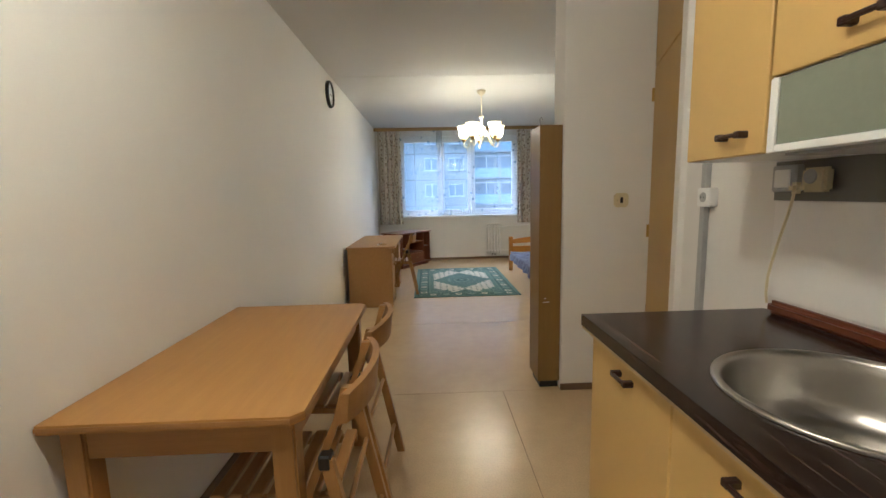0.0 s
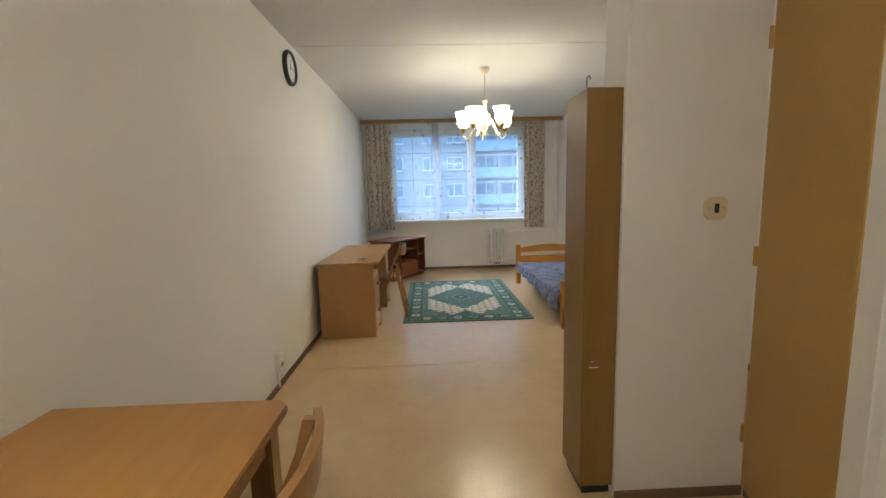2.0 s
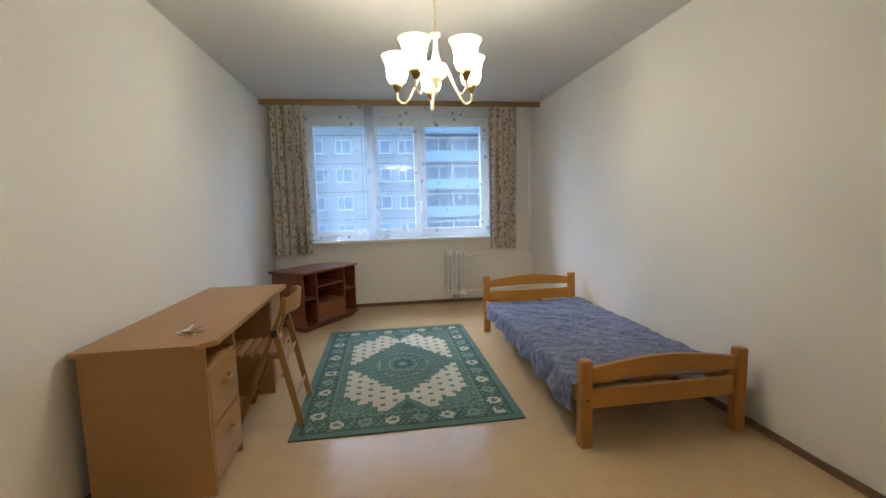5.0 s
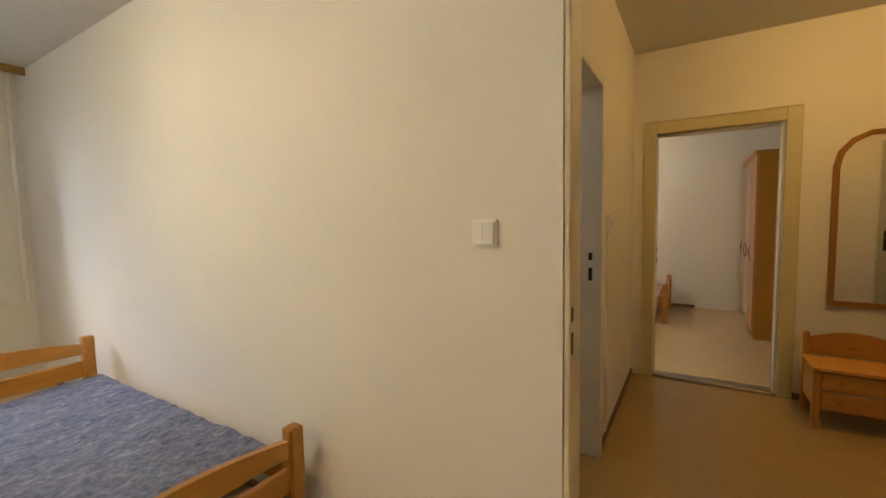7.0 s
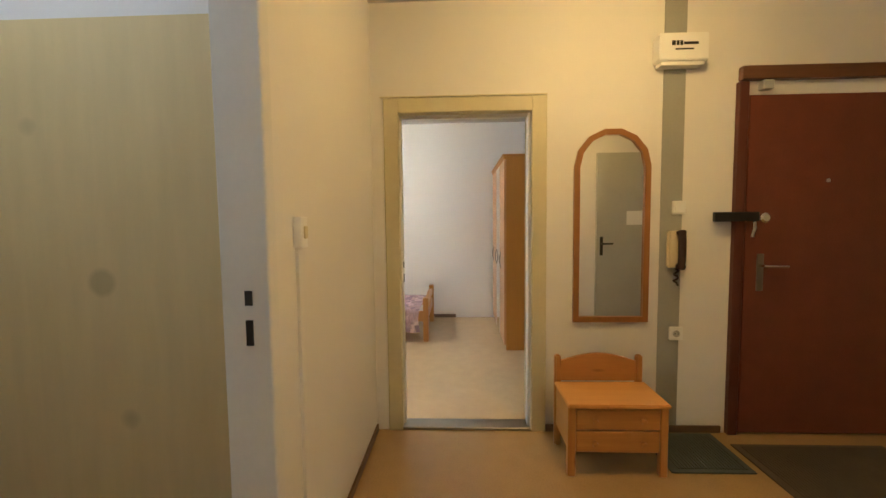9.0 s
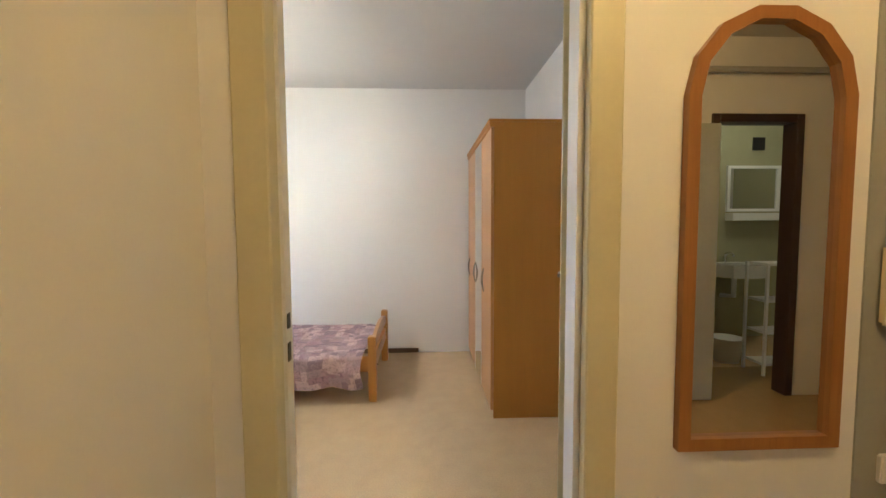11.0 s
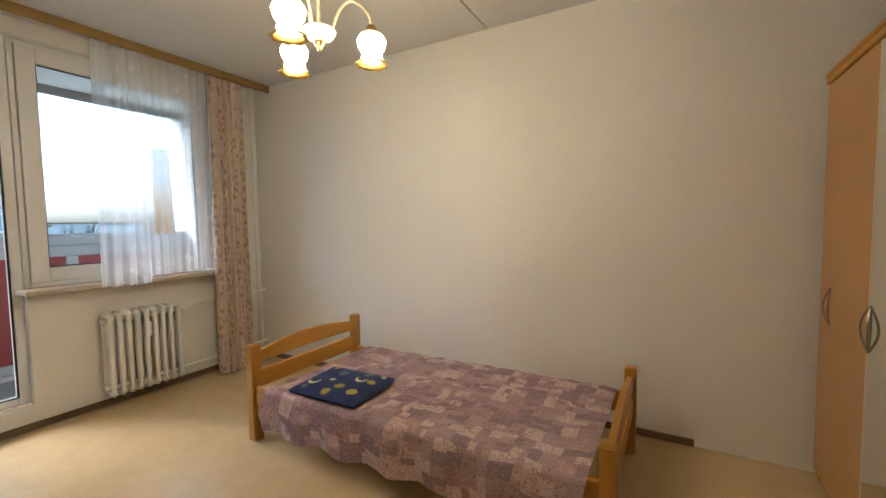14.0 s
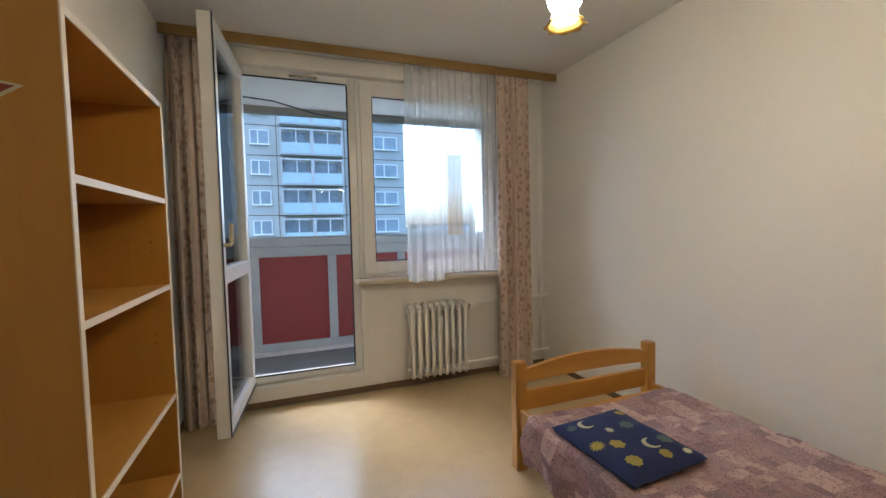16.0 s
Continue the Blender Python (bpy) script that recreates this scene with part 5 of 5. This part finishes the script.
# ---- bookcase ----
bc = thing("bookcase", (5.228, 5.10, 0), 0, "empty tall brown bookcase with pale edges", "bookcase")
BW, BD, BHT = 0.72, 0.29, 1.765
for y in (0.0, BW - 0.018):
    sp = part("side_panel", box(0, BD - 0.003, y, y + 0.018, 0, BHT), SHELFW, bc)
    part("edge_band", box(BD - 0.003, BD, y, y + 0.018, 0, BHT), EDGE, sp)
part("back_panel", box(0, 0.005, 0.018, BW - 0.018, 0.04, BHT - 0.018), SHELFW, bc)
for z in (0.06, 0.395, 0.70, 1.108, 1.42, BHT - 0.001):
    sh = part("shelf", box(0.006, BD - 0.006, 0.0185, BW - 0.0185, z - 0.018, z), SHELFW, bc)
    part("edge_band", box(BD - 0.006, BD - 0.002, 0.0185, BW - 0.0185, z - 0.018, z), EDGE, sh)
pegs = bmesh.new()
for z in (0.86, 0.892, 0.924, 1.23, 1.262, 1.294):
    add_box(pegs, 0.235, 0.239, BW - 0.0195, BW - 0.0182, z, z + 0.004)
part("peg_hole", pegs, BLACK, bc)
pe = thing("pennant", (0, 0, 0), 0, "small triangular printed sticker on the bookcase", "sticker")
pb = bmesh.new()
pb.faces.new([pb.verts.new(p) for p in ((5.455, 5.0992, 1.588), (5.36, 5.0992, 1.605), (5.36, 5.0992, 1.525))])
part("print", pb, PALEP, pe)
pb = bmesh.new()
pb.faces.new([pb.verts.new(p) for p in ((5.44, 5.0988, 1.586), (5.365, 5.0988, 1.598), (5.365, 5.0988, 1.538))])
part("print", pb, REDP, pe)

# ---- narrow tall cabinet beside the pier ----
nc = thing("tall_cabinet", (0.898, 2.797, 0), 0, "narrow tall ochre cabinet beside the pier", "cabinet")
part("body", box(0.0, 0.144, 0.0, 0.235, 0.055, 1.735, 0.002), OCHRE, nc)
part("plinth", box(0.02, 0.142, 0.03, 0.22, 0.0, 0.055), BLACK, nc)
part("hook", tube([(0.006, 0.02, 1.735), (0.004, 0.02, 1.775), (0.014, 0.02, 1.785), (0.02, 0.02, 1.77)], 0.003, 6), DARKMETAL, nc)
part("scratch", boxes((0.03, 0.07, -0.0012, 0.0, 0.60, 0.604), (0.035, 0.05, -0.0012, 0.0, 0.625, 0.628)), WHITEP, nc)

# ---- built-in closet door ----
cz = thing("closet_door", (1.60, 2.775, 0), 0, "tall ochre closet door with white edge trim", "closet")
cz.matrix_basis = pose(1.60, 2.772, 0, 0, 0, 251.5)
part("leaf", box(0.004, 0.60, 0.0, 0.035, 0.05, 2.06, 0.003), OCHREP, cz)
part("upper_leaf", box(0.004, 0.60, 0.0, 0.035, 2.068, H - 0.01, 0.003), OCHREP, cz)
part("hinge", tube([(0.0, -0.006, 1.86), (0.0, -0.006, 1.94)], 0.008), OCHREP, cz)
part("hinge", tube([(0.0, -0.006, 1.02), (0.0, -0.006, 1.10)], 0.008), OCHREP, cz)
part("hinge", tube([(0.0, -0.006, 0.25), (0.0, -0.006, 0.33)], 0.008), OCHREP, cz)
part("post", box(0.603, 0.70, 0.0, 0.06, 0.0, H, 0.003), PAINT, cz)
part("plinth", box(0.004, 0.60, 0.01, 0.035, 0.0, 0.048), SKIRT, cz)


# ---- switches, sockets ----
def switch(at, turn, label, mat_=None, keys=2, w=0.082, group="switches"):
    """Rocker switch; its back lies at the origin, it faces -y."""
    root = thing("light_switch", at, turn, label, "switch", group)
    part("plate", box(-w / 2, w / 2, -0.014, 0, -w / 2, w / 2, 0.004, 2), mat_ or WHITEP, root)
    for i in range(keys):
        a = -w / 2 + 0.009 + (w - 0.018) * i / keys
        part("rocker", box(a + 0.0005, a + (w - 0.018) / keys - 0.0005, -0.023, -0.013, -w / 2 + 0.009, w / 2 - 0.009, 0.002), mat_ or WHITEP, root)
    return root


def socket(at, turn, label, depth=0.035, w=0.08):
    root = thing("wall_socket", at, turn, label, "socket", "sockets")
    part("housing", box(-w / 2, w / 2, -depth, 0, -w / 2, w / 2, 0.004, 2), WHITEP, root)
    part("well", lathe([(0.021, 0), (0.019, -0.002), (0, -0.0025)], 20), GREYP, root).matrix_basis = pose(0, -depth - 0.0005, 0, -90, 0, 0)
    for s in (-1, 1):
        part("contact_hole", box(s * 0.009 - 0.0025, s * 0.009 + 0.0025, -depth - 0.004, -depth - 0.002, -0.003, 0.003), BLACK, root)
    part("earth_pin", tube([(0, -depth - 0.001, 0.012), (0, -depth - 0.012, 0.012)], 0.0025, 6), CHROME, root)
    return root


switch((2.60, 4.204, 1.278), -90, "white double rocker light switch on the wall", None, 2, 0.088)
sq = thing("light_switch", (1.413, 2.777, 1.259), 0, "old ivory switch plate with a dark toggle", "switch", "switches")
part("plate", prism([(-0.045, -0.028), (-0.028, -0.045), (0.028, -0.045), (0.045, -0.028), (0.045, 0.028), (0.028, 0.045), (-0.028, 0.045), (-0.045, 0.028)], -0.012, "y"), IVORY, sq)
part("toggle", box(-0.008, 0.008, -0.02, -0.012, -0.018, 0.018, 0.002), BLACK, sq)
part("screw", boxes((-0.03, -0.026, -0.014, -0.012, -0.002, 0.002), (0.026, 0.03, -0.014, -0.012, -0.002, 0.002)), DARKMETAL, sq)
socket((1.405, 1.915, 1.283), -90, "white surface socket on the conduit", 0.04)
cd = thing("conduit", (0, 0, 0), 0, "grey cable conduit on the niche wall", "conduit")
part("duct", box(1.378, 1.405, 1.925, 1.953, 0.02, H - 0.01, 0.003), GREYP, cd)
so = socket((-0.83, 3.97, 0.185), 90, "white double socket low on the wall", 0.04, 0.075)
part("upper_box", box(-0.0375, 0.0375, -0.04, 0, 0.0385, 0.09, 0.004), WHITEP, so)
part("cable_duct", box(-0.012, 0.012, -0.015, 0, -0.17, -0.0385), WHITEP, so)
switch((5.125, 2.245, 1.375), -90, "white light switch on the grey strip", None, 1, 0.08)
socket((5.125, 2.245, 0.62), -90, "white socket on the grey strip", 0.02)
th = thing("light_switch", (3.93, 4.07, 1.28), 0, "small white surface switch with cable duct", "switch", "switches")
part("housing", box(-0.025, 0.025, -0.03, 0, -0.05, 0.05, 0.003), WHITEP, th)
part("rocker", box(-0.012, 0.012, -0.036, -0.03, -0.02, 0.02, 0.002), IVORY, th)
part("cable_duct", box(-0.011, 0.011, -0.011, 0, -1.23, -0.05), PAINT, th)

# ---- hall: grey strip, fuse box, intercom, mirror, bench, mats ----
structure("wall_strip", box(5.1195, 5.125, 2.225, 2.35, 0.046, H), GREYPAINT, "grey painted strip where a duct was removed")
fb = thing("fuse_box", (5.125, 2.28, 2.27), -90, "small white fuse box high on the wall", "fuse box")
part("housing", box(-0.135, 0.135, -0.09, 0, -0.075, 0.075, 0.006, 2), WHITEP, fb)
part("lower_lid", box(-0.12, 0.12, -0.075, -0.005, -0.098, -0.0755, 0.003), WHITEP, fb)
part("label_mark", boxes((-0.07, -0.05, -0.092, -0.0905, 0.005, 0.03), (-0.045, -0.03, -0.092, -0.0905, 0.005, 0.03), (-0.025, -0.01, -0.092, -0.0905, 0.005, 0.03), (-0.005, 0.075, -0.092, -0.0905, 0.008, 0.022), (-0.05, 0.05, -0.092, -0.0905, -0.02, -0.012)), BLACK, fb)

ic = thing("intercom", (5.12, 2.265, 1.13), -90, "brown and ivory door intercom handset", "intercom")
part("base", box(-0.05, 0.03, -0.035, 0, -0.11, 0.11, 0.01, 2), IVORY, ic)
hs = part("handset", tube(swept([(0.008, -0.06, 0.105), (0.008, -0.075, 0.06), (0.008, -0.075, -0.06), (0.008, -0.06, -0.105)], 5), [0.026] * 3 + [0.021] * 10 + [0.027] * 3, 12), HANDLE, ic, "dark brown handset", smooth=True)
part("cord", tube(swept([(0.0 + 0.012 * math.sin(k * 1.9), -0.03 + 0.012 * math.cos(k * 1.9), -0.115 - 0.012 * k) for k in range(9)], 4), 0.006, 6), HANDLE, ic)

mi = thing("wall_mirror", (5.125, 2.638, 0.692), -90, "arched pine-framed mirror hanging on the wall", "mirror")
ow, oh, fw = 0.222, 1.152, 0.033


def arch_line(w, h, z0, straight, n=7):
    pts = [(-w, z0), (w, z0), (w, straight)]
    for k in range(1, n):
        a = math.pi * k / n
        pts.append((w * math.cos(a), straight + (h - straight) * math.sin(a)))
    return pts + [(-w, straight)]


outer, inner = arch_line(ow, oh, 0, 0.93), arch_line(ow - fw, oh - fw, fw, 0.925)
for i in range(len(outer)):
    j = (i + 1) % len(outer)
    part("frame_piece", prism([outer[i], outer[j], inner[j], inner[i]], -0.024, "y"), MIRRORW, mi)
part("mirror_glass", prism(arch_line(ow - fw + 0.004, oh - fw + 0.004, fw - 0.004, 0.925), -0.006, "y", -0.002), MIRROR, mi)

be = thing("drawer_bench", (4.995, 3.0, 0), -90, "small pine bench chest with two drawers", "bench")
bw, bdp = 0.50, 0.335
for x in (0.0, bw - 0.04):
    part("front_leg", box(x, x + 0.04, -bdp, -bdp + 0.04, 0, 0.365, 0.005), PINEZ, be)
    part("back_leg", box(x, x + 0.035, -0.04, 0, 0, 0.535, 0.008, 2), PINEZ, be)
    part("side_panel", box(x + 0.008, x + 0.028, -bdp + 0.04, -0.04, 0.13, 0.36), PINEY, be)
# Seat pine is yellower and lighter; the lamp's glow is put into it.
part("seat", box(-0.005, bw + 0.005, -bdp - 0.015, -0.04, 0.365, 0.385, 0.006, 2), wood("lamplit_yellow_pine", (0.66, 0.34, 0.06), (0.55, 0.26, 0.045), "x", 0.3, 0.6), be)
part("backrest", prism([(0.036, 0.386), (bw - 0.041, 0.386), (bw - 0.041, 0.50)] + [(bw - 0.041 - (bw - 0.077) * k / 10, 0.50 + 0.045 * math.sin(math.pi * k / 10)) for k in range(1, 10)] + [(0.036, 0.50)], 0.02, "y", -0.03), PINE, be)
for z0, z1 in ((0.132, 0.24), (0.248, 0.356)):
    dr = part("drawer", box(0.042, bw - 0.042, -bdp + 0.002, -bdp + 0.022, z0, z1, 0.004), PINE, be)
    for x in (0.13, bw - 0.13):
        part("knob", lathe([(0, 0), (0.008, 0), (0.008, 0.012), (0.015, 0.018), (0.012, 0.026), (0, 0.028)], 12), PINE, dr).matrix_basis = pose(x, -bdp + 0.002, (z0 + z1) / 2, 90, 0, 0)
part("bottom", box(0.03, bw - 0.03, -bdp + 0.03, -0.03, 0.115, 0.13), PINEY, be)

for x0, x1, y0, y1, m, lab in ((4.70, 5.10, 2.03, 2.46, MATG, "grey ribbed door mat beside the bench"), (4.42, 4.98, 1.15, 1.99, MATB, "dark brown door mat before the entry door")):
    mt = thing("door_mat", (x0, y0, 0), 0, lab, "mat")
    part("rim", box(0, x1 - x0, 0, y1 - y0, 0.001, 0.008, 0.003), m, mt)
    bm = bmesh.new()
    for k in range(int((y1 - y0 - 0.06) / 0.018)):
        add_box(bm, 0.03, x1 - x0 - 0.03, 0.03 + 0.018 * k, 0.041 + 0.018 * k, 0.008, 0.0125)
    part("ribs", bm, m, mt)

# ---- kitchen ----
KY0, KY1 = -1.40, 1.545
wt = thing("worktop", (0, 0, 0), 0, "dark brown laminate worktop", "worktop")
SX, SY, SRX, SRY = 1.04, 0.93, 0.248, 0.248


def worktop_mesh():
    bm = bmesh.new()
    x0, x1, y0, y1 = 0.712, 1.358, KY0, KY1
    hole, rim = [], []
    corners = [math.atan2(v, u) % (2 * math.pi) for u in (x0 - SX, x1 - SX) for v in (-0.6, 0.6)]
    angles = sorted([2 * math.pi * k / 48 for k in range(48)] + corners)
    n = len(angles)
    for a in angles:
        c, s = math.cos(a), math.sin(a)
        hole.append((SX + (SRX - 0.01) * c, SY + (SRY - 0.01) * s))
        f = min((x1 - SX) / c if c > 1e-6 else (x0 - SX) / c if c < -1e-6 else 9, 0.6 / abs(s) if abs(s) > 1e-6 else 9)
        rim.append((SX + f * c, SY + f * s))
    top = [bm.verts.new((*p, 0.90)) for p in hole]
    low = [bm.verts.new((*p, 0.862)) for p in hole]
    out = [bm.verts.new((*p, 0.90)) for p in rim]
    for k in range(n):
        j = (k + 1) % n
        bm.faces.new((top[k], top[j], out[j], out[k]))
        bm.faces.new((top[k], low[k], low[j], top[j]))
    ob_ = bm
    for r in ((x0, x1, y0, SY - 0.6, 0.862, 0.90), (x0, x1, SY + 0.6, y1, 0.862, 0.90)):
        add_box(ob_, *r)
    add_box(ob_, x0 - 0.001, x0 + 0.012, y0, y1, 0.862, 0.8995)
    return ob_


part("slab", worktop_mesh(), TOPDARK, wt)
part("edge_strip", box(0.715, 0.722, KY0, KY1, 0.850, 0.8615), plain("pale_chipboard_edge", (0.5, 0.38, 0.2), 0.6), wt)
ub = thing("back_batten", (0, 0, 0), 0, "rounded red-brown batten along the worktop", "batten")
part("rail", box(1.318, 1.357, KY0, 1.50, 0.9005, 0.945, 0.014, 3), BOARD, ub)
sk = thing("sink", (SX, SY, 0.90), 0, "round stainless steel sink in the worktop", "sink")
part("bowl", lathe([(1.0, 0.001), (1.0, 0.005), (0.97, 0.008), (0.93, 0.006), (0.905, -0.004), (0.88, -0.03), (0.84, -0.10), (0.76, -0.135), (0.55, -0.145), (0.12, -0.15)], 56), INOX, sk, smooth=True)
sk.children[0].matrix_basis = Matrix.Diagonal((SRX, SRY, 1, 1))
part("drain", lathe([(0.045, -0.149), (0.035, -0.15), (0.02, -0.155), (0, -0.155)], 24), CHROME, sk, smooth=True)


def bow_handle(parent, p, q, out):
    """Dark bow handle with square ends from p to q, standing out by the vector out."""
    p, q, o = Vector(p), Vector(q), Vector(out)
    h = part("handle", tube(swept([p, p + o, p + o * 1.25 + (q - p) * 0.2, p + o * 1.25 + (q - p) * 0.8, q + o, q], 4), 0.006, 8), HANDLE, parent, "dark brown bow handle")
    for r in (p, q):
        part("foot", box(*[v for i in range(3) for v in (r[i] + min(0, o[i]) - 0.009, r[i] + max(0, o[i]) * 1 + 0.009)], 0.003), HANDLE, h)


for y0, y1, cut in ((0.60, 1.54, (0.60, 1.07, 1.54)), (0.0, 0.595, (0.0, 0.3, 0.595)), (-0.7, -0.005, (-0.7, -0.35, -0.005)), (-1.38, -0.705, (-1.38, -1.04, -0.705))):
    cab = thing("base_cabinet", (0, 0, 0), 0, "yellow laminate kitchen base cabinet", "cabinet", "kitchen base cabinets")
    for a, b in ((y0, y0 + 0.018), (y1 - 0.018, y1)):
        part("side_panel", box(0.77, 1.355, a, b, 0.09, 0.849), YELLOW, cab)
    part("bottom_panel", box(0.77, 1.355, y0 + 0.018, y1 - 0.018, 0.09, 0.108), YELLOW, cab)
    part("plinth", box(0.84, 1.35, y0, y1, 0.0, 0.089), HANDLE, cab)
    for a, b in zip(cut, cut[1:]):
        d = part("door", box(0.751, 0.769, a + 0.002, b - 0.002, 0.10, 0.842, 0.003), YELLOW, cab)
        yc = (a + b) / 2 - 0.01
        bow_handle(d, (0.751, yc - 0.035, 0.78), (0.751, yc + 0.035, 0.78), (-0.02, 0, 0))
for y0, y1, z0, hood in ((1.185, 1.487, 1.40, False), (0.56, 1.18, 1.575, True), (-0.1, 0.555, 1.40, False), (-0.8, -0.105, 1.40, False)):
    cab = thing("wall_cabinet", (0, 0, 0), 0, "yellow laminate kitchen wall cabinet", "cabinet", "kitchen wall cabinets")
    part("body", box(1.033, 1.355, y0, y1, z0, 2.12), WHITEP, cab)
    d = part("door", box(1.015, 1.032, y0 + 0.002, y1 - 0.002, z0 + 0.002, 2.118, 0.003), YELLOW, cab)
    if hood:
        bow_handle(d, (1.015, 0.92, z0 + 0.055), (1.015, 0.99, z0 + 0.055), (-0.02, 0, 0))
    else:
        bow_handle(d, (1.015, y0 + 0.06, z0 + 0.055), (1.015, y0 + 0.13, z0 + 0.055), (-0.02, 0, 0))
hd = thing("extractor_hood", (0, 0, 0), 0, "white extractor hood with a grey glass flap", "hood")
part("body", box(1.058, 1.355, 0.565, 1.175, 1.402, 1.572), WHITEP, hd)
part("flap_frame", boxes((1.013, 1.056, 1.153, 1.175, 1.40, 1.572), (1.013, 1.056, 0.565, 0.587, 1.40, 1.572), (1.013, 1.056, 0.587, 1.153, 1.40, 1.418), bevel=0.002), WHITEP, hd)
part("flap_glass", box(1.018, 1.028, 0.588, 1.152, 1.419, 1.571), plain("grey_green_flap", (0.24, 0.26, 0.20), 0.2), hd, "grey green glass flap")
part("underside", box(1.058, 1.35, 0.57, 1.17, 1.394, 1.4015), GREYP, hd)

dt = structure("trim_backsplash", box(1.352, 1.3605, -1.4, 1.535, 1.275, 1.40), plain("grey_backsplash_tile", (0.17, 0.165, 0.15), 0.3), "dark grey tile strip above the white splashback")
structure("trim_splashback", box(1.355, 1.3605, -1.4, 1.53, 0.95, 1.27), plain("white_splash_panel", (0.82, 0.80, 0.77), 0.3, vary=0.03), "white splashback panel")
ks = thing("wall_socket", (1.3515, 1.37, 1.338), -90, "cream socket with a plugged adapter", "socket", "sockets")
part("housing", box(-0.036, 0.042, -0.034, 0, -0.036, 0.036, 0.008, 2), IVORY, ks)
part("well", lathe([(0.022, 0), (0.020, -0.003), (0, -0.003)], 20), GREYP, ks).matrix_basis = pose(-0.002, -0.0345, 0.010, -90, 0, 0)
pg = part("plug", box(-0.04, -0.006, -0.072, -0.0365, -0.04, -0.006, 0.01, 2), IVORY, ks, "cream plug")
part("cord", tube(swept([(-0.025, -0.058, -0.035), (-0.032, -0.062, -0.09), (-0.075, -0.05, -0.19), (-0.125, -0.03, -0.30), (-0.142, -0.02, -0.37), (-0.150, -0.008, -0.41)], 6), 0.004, 6), IVORY, pg)
vt = thing("light_switch", (1.3515, 1.47, 1.345), -90, "grey framed switch under the cabinet", "switch", "switches")
part("plate", box(-0.045, 0.045, -0.03, 0, -0.042, 0.042, 0.005), GREYP, vt)
part("rocker", box(-0.03, 0.03, -0.036, -0.03, -0.028, 0.028, 0.003), WHITEP, vt)

# ---- bathroom glimpsed in the mirror ----
ws = thing("washbasin", (1.72, 0.22, 0), 0, "white ceramic washbasin on the wall", "washbasin")
part("basin", prism([(0, -0.28), (0.25, -0.28), (0.42, -0.18), (0.46, 0), (0.42, 0.18), (0.25, 0.28), (0, 0.28)], 0.13, "z", 0.72), CERAMIC, ws)
part("bowl", lathe([(0.18, 0.002), (0.15, -0.02), (0.0, -0.02)], 24, (0.24, 0, 0.853)), CERAMIC, ws, smooth=True)
part("tap", tube(swept([(0.06, 0, 0.85), (0.06, 0, 0.93), (0.12, 0, 0.96), (0.18, 0, 0.93)], 5), 0.014), CHROME, ws)
part("trap", tube([(0.2, 0, 0.72), (0.2, 0, 0.5), (0.02, 0, 0.48)], 0.025), WHITEP, ws)
mc = thing("mirror_cabinet", (1.72, -0.10, 1.31), 0, "white framed bathroom mirror with a shelf", "mirror")
part("frame", boxes((0, 0.03, -0.3, 0.3, 0.1, 0.13), (0, 0.03, -0.3, 0.3, 0.57, 0.60), (0, 0.03, -0.3, -0.27, 0.13, 0.57), (0, 0.03, 0.27, 0.3, 0.13, 0.57)), WHITEP, mc)
part("mirror", box(0.004, 0.012, -0.27, 0.27, 0.13, 0.57), MIRROR, mc)
part("shelf", box(0, 0.12, -0.3, 0.3, 0.0, 0.08, 0.004), WHITEP, mc)
rk = thing("shelf_rack", (2.66, 0.38, 0), 0, "white four-tier wire shelf rack", "shelf")
for x in (0, 0.22):
    for y in (0, 0.3):
        part("post", box(x, x + 0.02, y, y + 0.02, 0, 0.95), WHITEP, rk)
for z in (0.08, 0.35, 0.62, 0.93):
    part("tier", box(0.0205, 0.2195, 0.0205, 0.2995, z, z + 0.02), WHITEP, rk)
bk = thing("bucket", (2.50, 0.72, 0), 0, "small white plastic bucket on the floor", "bucket")
part("pail", lathe([(0, 0.003), (0.10, 0), (0.13, 0.22), (0.138, 0.225), (0.125, 0.22), (0.097, 0.01), (0, 0.01)], 24), WHITEP, bk, smooth=True)
part("bail", tube([(0.0, 0.13 * math.cos(a * 0.314), 0.21 - 0.1 * math.sin(a * 0.314)) for a in range(11)], 0.004, 6), WHITEP, bk)
bn = thing("waste_bin", (1.92, 0.62, 0), 0, "black plastic waste bin under the basin", "bin")
part("tub", lathe([(0, 0), (0.13, 0), (0.15, 0.45), (0.14, 0.45), (0.12, 0.01), (0, 0.01)], 20), BLACK, bn, smooth=True)
va = thing("air_vent", (1.722, -0.15, 2.15), 0, "dark square air vent on the bathroom wall", "vent")
part("grille", box(0, 0.012, -0.07, 0.07, -0.07, 0.07, 0.003), BLACK, va)
